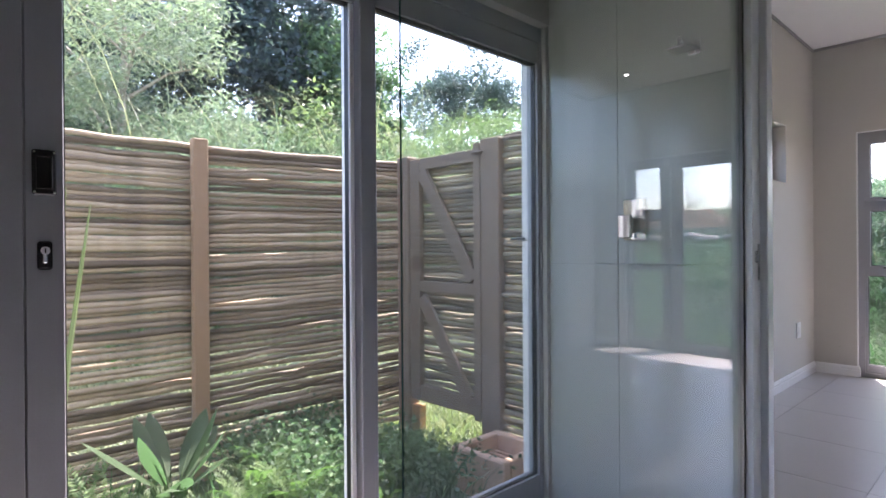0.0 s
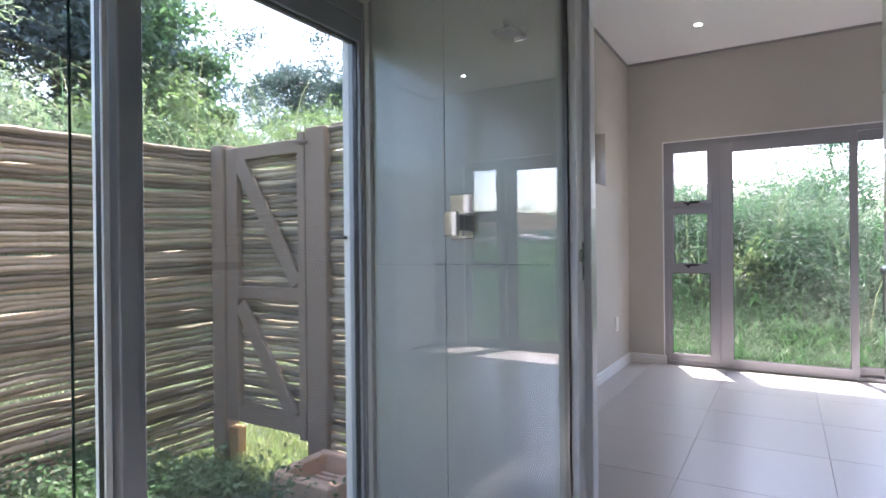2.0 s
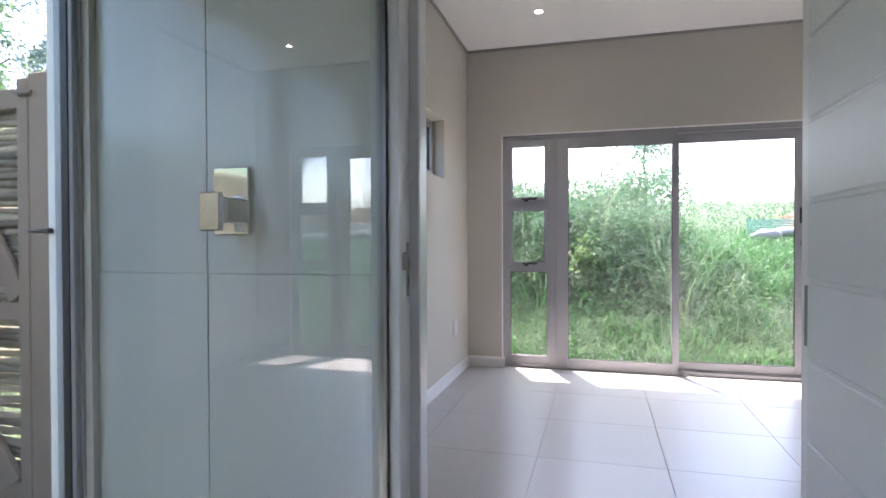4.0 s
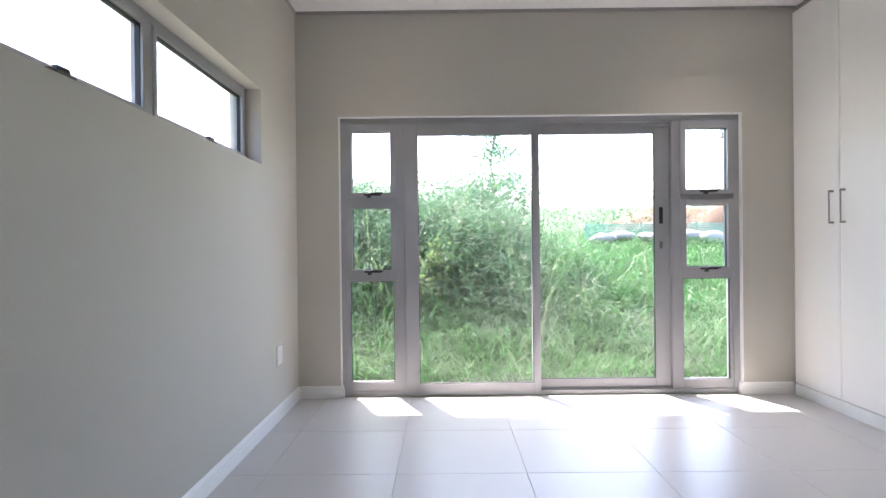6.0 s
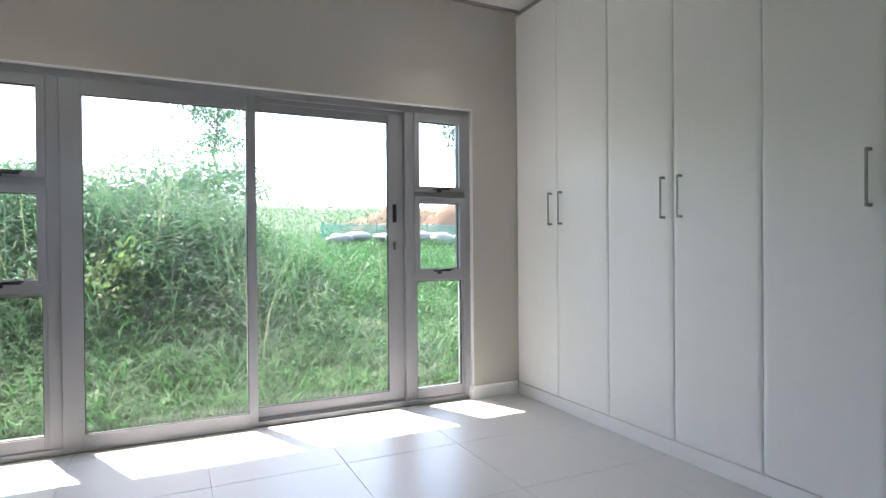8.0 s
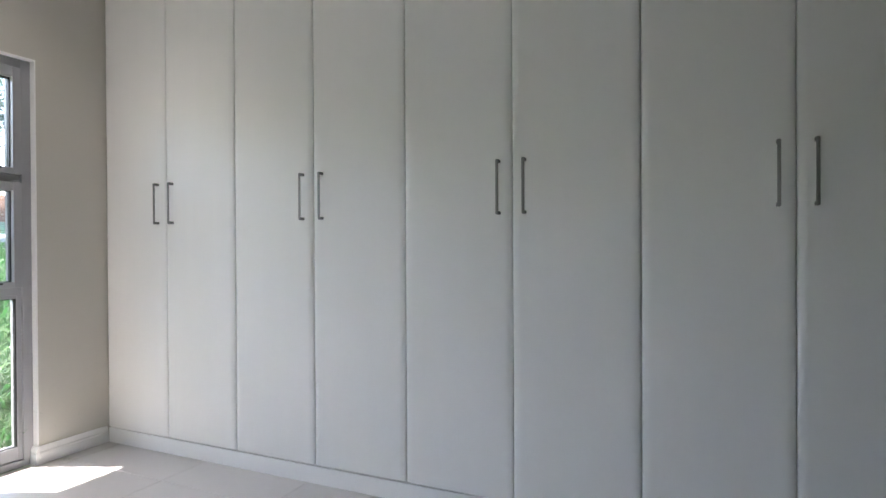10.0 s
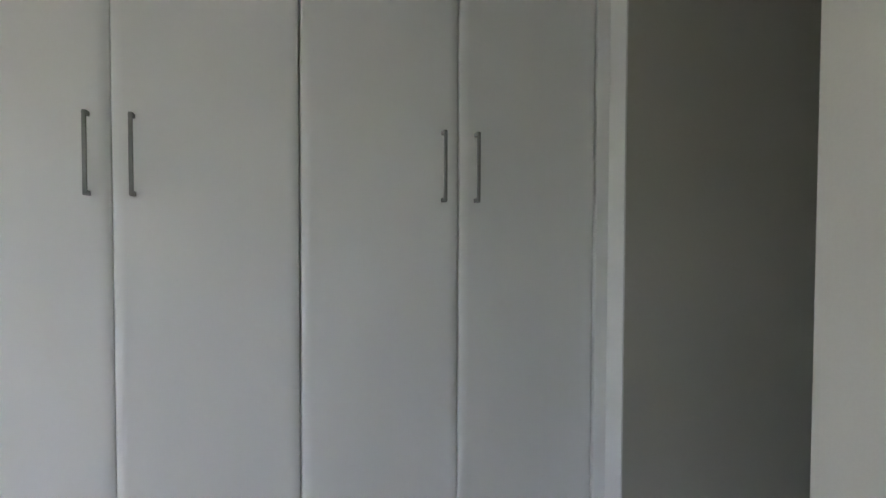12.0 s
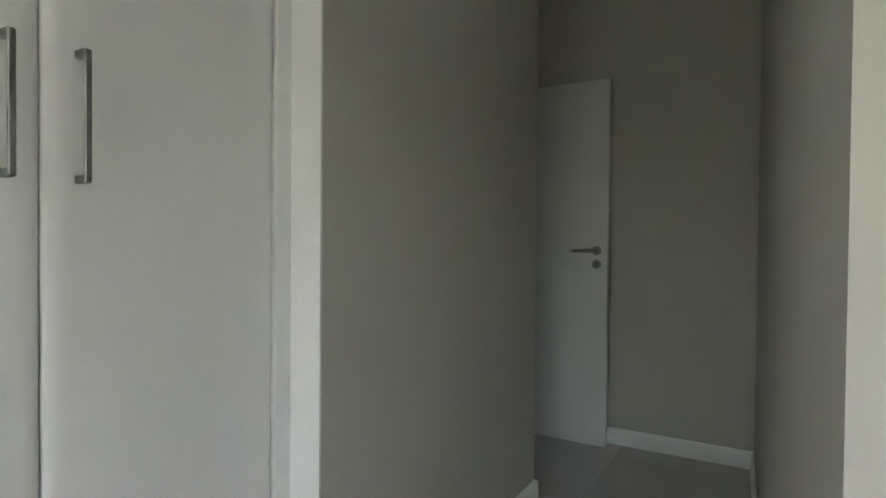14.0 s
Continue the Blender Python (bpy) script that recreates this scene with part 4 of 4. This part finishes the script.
cl = cl[~((abs(cl[:, 0] - 1.72) < 0.36) & (cl[:, 1] > 7.5) & (cl[:, 1] < 8.45))]      # bare earth shows here
arch_mesh("leafy_grass", "broad bright grass blades close to the glass", cl, 18, (0.20, 0.50), (0.015, 0.030), (0.5, 1.4), GRASS, 0.16)
cl = np.stack([RS.uniform(-4.2, 1.9, 950), RS.uniform(7.1, 10.2, 950)], 1)
arch_mesh("tall_grass", "soft tall grass matted over the rising bank", cl, 18, (0.26, 0.62), (0.006, 0.013), (0.4, 1.2), REED, 0.2)
cl = np.stack([RS.uniform(-4, 1.6, 60), RS.uniform(7.6, 10, 60)], 1)
arch_mesh("arching_grass", "tall grey-green grass arching out of the thicket", cl, 16, (0.7, 1.7), (0.005, 0.010), (0.5, 1.2), REED, 0.3)
tree("bush", "grey-green bush on the grass slope", 0.3, 11.4, 0.8, 0.9, 7000, 0.03, REED, BARK, 33, extra=18, low=0.0, clump=0.28, category="bush", long=3.0)
tree("sapling", "thin sapling with sparse leaves on the slope", 0.55, 13.2, 3.0, 0.7, 5200, 0.028, REED, BARK, 34, extra=6, low=0.5, clump=0.19, forks=11, r=0.045, long=2.5)
tree("weed", "yellow-green leafy weed in the grass", 1.7, 8.0, 0.45, 0.28, 700, 0.032, LEAF_LIGHT, BARK, 35, extra=8, low=0.1, clump=0.09, forks=4, r=0.008, category="plant")
tree("weed", "yellow-green leafy weed in the grass", 0.5, 8.6, 0.5, 0.28, 600, 0.032, LEAF_LIGHT, BARK, 36, extra=8, low=0.1, clump=0.09, forks=4, r=0.008, category="plant")
tree("weed", "yellow-green leafy weed in the grass", -0.5, 8.0, 0.8, 0.25, 500, 0.04, LEAF_LIGHT, BARK, 37, extra=6, low=0.3, clump=0.09, forks=4, r=0.008, category="plant")
tree("broadleaf_tree", "leafy tree at the edge of the plot", 11.2, 19.0, 5.2, 2.6, 18000, 0.075, LEAF_DARK, BARK, 38, extra=20, low=0.35, clump=0.5)
tree("bare_tree", "small nearly bare tree on the skyline", 6.0, 17.5, 1.9, 0.7, 160, 0.05, LEAF_MID, BARK, 39, extra=0, clump=0.2, forks=8, r=0.04)

mound = bmesh.new()
bmesh.ops.create_grid(mound, x_segments=70, y_segments=26, size=1)
for v in mound.verts:
    x, y = 8.6 + v.co.x * 4.6, 17.0 + v.co.y * 1.7
    f = max(0, 1 - v.co.y ** 2) * max(0, 1 - v.co.x ** 4)
    v.co = Vector((x, y, float(zg(x, y)) - 0.05 + 0.98 * f * (0.65 + 0.7 * noise.noise((x * 0.7, y * 0.7, 0))) + 0.22 * noise.noise((x * 2, y * 2, 3)) + 0.10 * noise.noise((x * 6, y * 6, 5))))
tagged(finish("earth_bank", mound, REDSOIL, smooth=True), "bank of bare red earth above the grass slope", "earth bank", kind="stuff")
bare = bmesh.new()
bmesh.ops.create_grid(bare, x_segments=20, y_segments=14, size=1)
for v in bare.verts:
    x, y = 1.72 + v.co.x * 0.24, 8.15 + v.co.y * 0.20
    v.co = Vector((x, y, float(zg(x, y)) + 0.24 * max(0, 1 - v.co.x ** 2 - v.co.y ** 2) + 0.09 * noise.noise((x * 9, y * 9, 1))))
tagged(finish("bare_patch", bare, REDSOIL, smooth=True), "small patch of bare red earth in the grass", "earth", kind="stuff")

for kx in range(11):
    x, y = 3.1 + kx * 0.47 + 0.08 * math.sin(kx * 3.7), 14.0 + 0.12 * math.sin(kx * 2.1)
    bm = bmesh.new()
    bmesh.ops.create_uvsphere(bm, u_segments=18, v_segments=10, radius=1)
    for v in bm.verts:
        c = v.co.copy()
        sq = lambda q, e: math.copysign(abs(q) ** e, q)
        v.co = Vector((sq(c.x, 0.8) * 0.30, sq(c.y, 0.8) * 0.22, c.z * (0.12 + 0.03 * math.sin(kx * 5.3)) * (1 - 0.35 * c.x ** 4) + 0.05 * noise.noise(c * 2.2 + Vector((kx * 3, 0, 0)))))
    ob = finish("sandbag", bm, SACK, smooth=True)
    ob.matrix_world = pose(x, y, float(zg(x, y)) + 0.22 + 0.03 * (kx % 2), 4 * (kx % 3 - 1), 5 * ((kx * 7) % 3 - 1), 8 * ((kx * 5) % 3 - 1))
    tagged(ob, "pale filled sandbag lying in the grass", "sandbag", group="row of sandbags")
rail = thing("low_fence", "low green steel rail fence behind the sandbags", "fence")
for kx in range(8):
    bm = bmesh.new()
    zb = float(zg(5, 14.6))
    cyl(bm, (2.9, 14.6, zb + 0.17 + 0.040 * kx), (9.2, 14.8, zb + 0.17 + 0.040 * kx), 0.012, sides=6)
    part("rail", bm, NETG, rail)
for kx in range(6):
    bm = bmesh.new()
    x = 2.9 + kx * 1.25
    cyl(bm, (x, 14.62, zb - 0.1), (x, 14.62, zb + 0.50), 0.018, sides=6)
    part("post", bm, NETG, rail)

# ---- courtyard: planting, gully, stick fence and gate
GZ0 = -0.12
bed = bmesh.new()
bmesh.ops.create_grid(bed, x_segments=24, y_segments=50, size=1)
for v in bed.verts:
    x, y = -2.32 + v.co.x * 0.66, 0.30 + v.co.y * 1.75
    f = min(1, 3 * (1 - abs(v.co.x))) * min(1, 5 * (1 - abs(v.co.y)))
    v.co = Vector((x, y, -0.13 + 0.13 * f + 0.03 * f * noise.noise((x * 4, y * 4, 0))))
tagged(finish("planting_bed", bed, SOIL, smooth=True), "raised bed of dark soil along the courtyard fence", "planting bed", kind="stuff")
BZ = -0.02


def fern(x, y, size, seed):
    """Upright fronds of many narrow paired leaflets that shorten to the tip."""
    rg = random.Random(seed)
    t = thing("fern", "light green feathery fern in the courtyard bed", "fern", group="courtyard ferns")
    vs, fs = [], []
    for f in range(14):
        a = math.tau * f / 14 + rg.uniform(-0.25, 0.25)
        ln, up = size * rg.uniform(0.6, 1.1), rg.uniform(0.75, 1.35)
        d = Vector((math.cos(a), math.sin(a), 0))
        s = Vector((-d.y, d.x, 0))
        bow = rg.uniform(0.25, 0.6)
        for i in range(30):
            u = (i + 1) / 30
            p = Vector((x, y, BZ)) + d * ln * (0.25 * u + bow * u * u) + Vector((0, 0, ln * up * (u - 0.42 * u * u)))
            w = size * 0.105 * min(1, 0.35 + 2.2 * u) * (1 - u) ** 0.6 + 0.004
            fwd = (d * 0.6 + Vector((0, 0, up * 0.5))).normalized()
            for sg in (-1, 1):
                b = len(vs)
                q = p + s * sg * w + fwd * w * rg.uniform(0.3, 0.6) - Vector((0, 0, 0.25 * w * rg.random()))
                m = p.lerp(q, 0.55)
                th = fwd * 0.0105 * size
                vs += [p - th * 0.6, m - th, q, m + th]
                fs.append((b, b + 1, b + 2, b + 3))
    part("fronds", bm_from(vs, fs), FERN, t)
    return t


def bm_from(vs, fs):
    bm = bmesh.new()
    made = [bm.verts.new(v) for v in vs]
    for f in fs:
        bm.faces.new([made[i] for i in f])
    return bm


for i, (x, y, sz) in enumerate(((-2.05, 0.95, 0.44), (-2.2, 1.15, 0.46), (-1.95, 1.2, 0.34), (-2.45, 0.66, 0.46), (-2.0, 1.45, 0.34), (-2.3, 0.50, 0.46), (-2.05, 0.72, 0.34),
                                (-1.92, 1.72, 0.28), (-2.4, 1.35, 0.36), (-1.85, 1.02, 0.30), (-2.6, 0.55, 0.36), (-2.12, 1.32, 0.46), (-1.88, 1.55, 0.30), (-2.65, 1.30, 0.34))):
    fern(x, y, sz, i)


def broad_plant(x, y, seed, n, size, name, label):
    rg = random.Random(seed)
    t = thing(name, label, "plant")
    for f in range(n):
        a = math.tau * f / n + rg.uniform(-0.3, 0.3)
        tilt = rg.uniform(0.12, 1.15)
        ln = size * rg.uniform(0.75, 1.1)
        d = Vector((math.cos(a) * math.cos(tilt), math.sin(a) * math.cos(tilt), math.sin(tilt)))
        s = Vector((-math.sin(a), math.cos(a), 0))
        nrm = s.cross(d)
        vs, fs = [], []
        base = Vector((x, y, BZ + 0.3 * size)) + d * 0.3 * ln
        rows = 8
        for i in range(rows + 1):
            u = i / rows
            w = 0.125 * ln * math.sin(math.pi * (0.06 + 0.94 * u)) ** 0.8 if u < 1 else 0.001
            c = base + d * ln * u - Vector((0, 0, 0.22 * ln * u * u * math.cos(tilt)))
            vs += [c - s * w + nrm * w * 0.35, c, c + s * w + nrm * w * 0.35]
        for i in range(rows):
            b = i * 3
            fs += [(b, b + 1, b + 4, b + 3), (b + 1, b + 2, b + 5, b + 4)]
        lf = part("leaf", bm_from(vs, fs), BROAD, t, smooth=True)
        bm = bmesh.new()
        tube(bm, [Vector((x, y, BZ - 0.02)), base, base + d * ln * 0.4 - Vector((0, 0, 0.04 * ln * math.cos(tilt)))], [0.012 * size / 0.5, 0.008 * size / 0.5, 0.003], 5)
        part("stalk", bm, BROAD, t)


broad_plant(-2.45, 0.93, 3, 12, 0.36, "broad_leaf_plant", "green plant with broad upright leaves by the fence")
broad_plant(-1.95, 1.36, 5, 7, 0.15, "broad_leaf_plant", "low plant with glossy broad leaves")
spear = thing("spear_plant", "tall narrow upright green leaf by the fence", "plant")
for base, mid, top in (((-2.40, 0.50, BZ), (-2.36, 0.557, 0.753), (-2.35, 0.626, 1.288)), ((-2.42, 0.47, BZ), (-2.38, 0.52, 0.75), (-2.355, 0.552, 1.34))):
    bm = bmesh.new()
    tube(bm, [base, mid, Vector(mid).lerp(Vector(top), 0.6), top], [0.007, 0.0095, 0.007, 0.002], 5)
    part("leaf", bm, SPEAR, spear)
rgp = np.random.RandomState(3)
for i in range(18):
    x, y = rgp.uniform(-2.85, -1.85), rgp.uniform(1.35, 1.9)
    t = thing("groundcover_plant", "low leafy dark green groundcover plant", "plant", group="courtyard groundcover")
    bm = bmesh.new()
    for j in range(7):
        a = math.tau * j / 7
        tube(bm, [(x, y, BZ - 0.02), (x + 0.08 * math.cos(a), y + 0.08 * math.sin(a), BZ + 0.14), (x + 0.16 * math.cos(a), y + 0.16 * math.sin(a), BZ + 0.24)], [0.005, 0.004, 0.002], 4)
    part("stems", bm, LEAF_MID, t)
    pts = np.array([x, y, BZ + 0.17]) + rgp.normal(size=(420, 3)) * np.array([0.12, 0.12, 0.06])
    pts[:, 2] = np.maximum(pts[:, 2], BZ + 0.02)
    leaf_cloud("leaves", pts, 0.019, LEAF_MID, t, droop=0.0, long=1.5)
k = 2500
xy = np.stack([RS.uniform(-2.9, -1.7, k), RS.uniform(-0.5, 2.0, k)], 1)
tagged(blade_mesh("bed_grass", xy, (0.06, 0.26), (0.006, 0.012), (0.2, 0.9), GRASS, z=BZ - 0.02), "fine weeds and grass in the courtyard bed", "grass", kind="stuff")
k = 16000
xy = np.stack([RS.uniform(-4.0, -1.6, k), RS.uniform(2.3, 4.8, k)], 1)
tagged(blade_mesh("lawn", xy, (0.04, 0.12), (0.006, 0.012), (0.2, 0.9), LAWN, z=GZ0 - 0.01), "short sunlit grass beyond the gate", "grass", kind="stuff")

gully = thing("drain_gully", "weathered concrete drain gully with a slatted grate", "drain")
bm = bmesh.new()
g0, g1 = (-2.10, 2.18), (-1.74, 2.545)
for a, b in (((g0[0], g0[1], GZ0 - 0.05), (g1[0], g0[1] + 0.05, 0.10)), ((g0[0], g1[1] - 0.05, GZ0 - 0.05), (g1[0], g1[1], 0.10)),
             ((g0[0], g0[1] + 0.05, GZ0 - 0.05), (g0[0] + 0.05, g1[1] - 0.05, 0.10)), ((g1[0] - 0.05, g0[1] + 0.05, GZ0 - 0.05), (g1[0], g1[1] - 0.05, 0.10))):
    box(bm, a, b, 0.008)
part("surround", bm, GULLY, gully)
for i in range(6):
    bm = bmesh.new()
    yy0 = g0[1] + 0.065 + i * 0.042
    box(bm, (g0[0] + 0.052, yy0, 0.0), (g1[0] - 0.052, yy0 + 0.022, 0.018), 0.003)
    part("slat", bm, GULLY, gully)


def stick_meshes(length, axis, count, seed):
    """Crooked sticks that taper along their length."""
    rg = random.Random(seed)
    out = []
    for i in range(count):
        bm = bmesh.new()
        segs = max(6, int(length / 0.10))
        r0, r1 = rg.uniform(0.0145, 0.0185), rg.uniform(0.0115, 0.0155)
        if rg.random() < 0.5:
            r0, r1 = r1, r0
        ph = rg.uniform(0, 99)
        pts, rad = [], []
        for s in range(segs + 1):
            u = s / segs
            o = [0.011 * noise.noise((u * length * 2.0, ph, k * 7)) + 0.010 * noise.noise((u * length * 5.0, ph, k * 3)) + 0.003 * noise.noise((u * length * 9, ph, k * 5)) for k in (1, 2)]
            pts.append((u * length, o[0], o[1]) if axis == "x" else (o[0], u * length, o[1]))
            rad.append((r0 + (r1 - r0) * u) * (1 + 0.12 * noise.noise((u * length * 11, ph, 31))))
        tube(bm, pts, rad, 7)
        me = bpy.data.meshes.new("stick")
        for f in bm.faces:
            f.smooth = True
        bm.to_mesh(me)
        bm.free()
        me.materials.append(STICK)
        out.append(me)
    return out


def stick_fill(parent, start, length, axis, z0, z1, seed, rise=0.0):
    rg = random.Random(seed)
    kinds = stick_meshes(length, axis, 14, seed)
    z, i = z0, 0
    while z < z1:
        ob = new("stick", kinds[rg.randrange(len(kinds))])
        ob.parent = parent
        tilt = math.degrees(math.atan2(rise * (z - z0) / (z1 - z0), length)) + rg.uniform(-0.25, 0.25) * min(1, 1.2 / length)
        jit = rg.uniform(-0.011, 0.011)
        if axis == "x":
            ob.matrix_basis = pose(start[0], start[1] + jit, z, rg.uniform(0, 360), -tilt, 0)
        else:
            ob.matrix_basis = pose(start[0] + jit, start[1], z, tilt, 0, 0)
        z += rg.uniform(0.0225, 0.0290) if z > z0 + 0.75 else rg.uniform(0.0255, 0.0365)
        i += 1


FX, FY = -3.0, 2.6
fence = thing("stick_fence", "courtyard fence of horizontal weathered sticks on timber posts", "fence")
stick_fill(fence, (FX, -3.0), 4.24, "y", -0.02, 1.66, 41)
stick_fill(fence, (FX, 1.24), 1.40, "y", -0.02, 1.67, 42, 0.05)
for y, h in ((1.236, 1.685), (-0.35, 1.68), (-2.9, 1.68)):
    bm = bmesh.new()
    box(bm, (FX + 0.018, y - 0.039, GZ0 - 0.2), (FX + 0.06, y + 0.039, h), 0.004)
    part("post", bm, POSTW, fence, "treated pine fence post")
side = thing("stick_fence", "short stick fence between the gate and the house", "fence")
stick_fill(side, (-2.08, FY), 0.515, "x", -0.05, 1.755, 43)
bm = bmesh.new()
box(bm, (-2.225, FY - 0.05, GZ0 - 0.2), (-2.085, FY + 0.05, 1.745), 0.006)
part("gate_post", bm, GATEW, side, "thick weathered timber gate post")

gate = thing("courtyard_gate", "closed timber garden gate filled with sticks", "gate")
gx0, gx1, gz0, gz1 = -2.875, -2.232, 0.125, 1.70
stick_fill(gate, (gx0 + 0.01, FY + 0.03), gx1 - gx0 - 0.02, "x", gz0 + 0.03, gz1 - 0.02, 44)
for name, a, b in (("stile", (gx0, FY - 0.03, gz0), (gx0 + 0.092, FY + 0.012, gz1)), ("stile", (gx1 - 0.055, FY - 0.045, gz0 - 0.02), (gx1, FY + 0.012, gz1 + 0.03)),
                   ("rail", (gx0 + 0.092, FY - 0.028, gz1 - 0.075), (gx1 - 0.055, FY + 0.010, gz1)), ("rail", (gx0 + 0.092, FY - 0.028, 0.835), (gx1 - 0.055, FY + 0.010, 0.905)),
                   ("rail", (gx0 + 0.092, FY - 0.028, gz0), (gx1 - 0.055, FY + 0.010, gz0 + 0.10))):
    bm = bmesh.new()
    box(bm, a, b, 0.004)
    part(name, bm, GATEW, gate)
for (xa, za), (xb, zb2) in (((gx0 + 0.085, gz1 - 0.08), (gx1 - 0.10, 0.925)), ((gx0 + 0.085, 0.80), (gx1 - 0.14, gz0 + 0.09))):
    bm = bmesh.new()
    dv = Vector((xb - xa, 0, zb2 - za))
    ln = dv.length
    box(bm, (-0.045, -0.031, 0), (0.045, -0.004, ln), 0.004)
    brace = part("brace", bm, GATEW, gate, "diagonal timber brace")
    brace.matrix_basis = Matrix.Translation((xa + 0.02, FY, za)) @ Matrix.Rotation(math.atan2(dv.x, dv.z), 4, "Y")
bm = bmesh.new()
box(bm, (gx1 - 0.035, FY - 0.058, gz1 - 0.040), (gx1 + 0.03, FY - 0.05, gz1 - 0.018), 0.002)
cyl(bm, (gx1 - 0.045, FY - 0.062, gz1 - 0.029), (gx1 + 0.04, FY - 0.062, gz1 - 0.029), 0.005, sides=8)
part("bolt", bm, RUST, gate, "small dull weathered gate bolt")
bm = bmesh.new()
box(bm, (-2.985, FY - 0.05, GZ0 - 0.2), (-2.877, FY + 0.05, 1.725), 0.006)
tagged(finish("gate_post", bm, GATEW), "thick weathered timber post at the fence corner", "post")
bm = bmesh.new()
box(bm, (-2.872, FY - 0.03, GZ0 - 0.05), (-2.79, FY + 0.03, 0.085), 0.006)
tagged(finish("timber_block", bm, RAWWOOD), "orange offcut of timber under the gate", "timber block")

# ---- tiles, last
tile_cache = {}


def tile(parent, a, b, material, key, bevel=0.0012):
    size = tuple(round(q - p, 3) for p, q in zip(a, b))
    me = tile_cache.get((key, size))
    if me is None:
        bm = bmesh.new()
        box(bm, (0, 0, 0), size, bevel)
        me = bpy.data.meshes.new("tile")
        bm.to_mesh(me)
        bm.free()
        me.materials.append(material)
        tile_cache[(key, size)] = me
    ob = new("tile", me)
    ob.location = a
    ob.parent = parent


TX, TY, G = 0.638, 0.652, 0.0010
xs = [-0.535 + TX * k for k in range(-2, 6)]
ys = [5.235 + 0.652 * k for k in range(-11, 2)]
for x in xs:
    for y in ys:
        x0, x1, y0, y1 = max(XL if y > 1.5 else BXI, x + G), min(2.955, x + TX - G), max(-1.75, y + G), min(6.03, y + TY - G)
        if x1 - x0 > 0.02 and y1 - y0 > 0.02:
            tile(floor, (x0, y0, -0.006), (x1, y1, 0.0), FLOORT, "floor")
zs = [-0.145, 1.055, 2.255, H]
for z0, z1 in zip(zs, zs[1:]):
    for x0, x1 in ((XL, -1.0738), (-1.0722, -0.66)):
        tile(shower_wall, (x0, YT, max(0, z0) + 0.001), (x1, YT + 0.006, z1 - 0.001), WALLT, "wall")
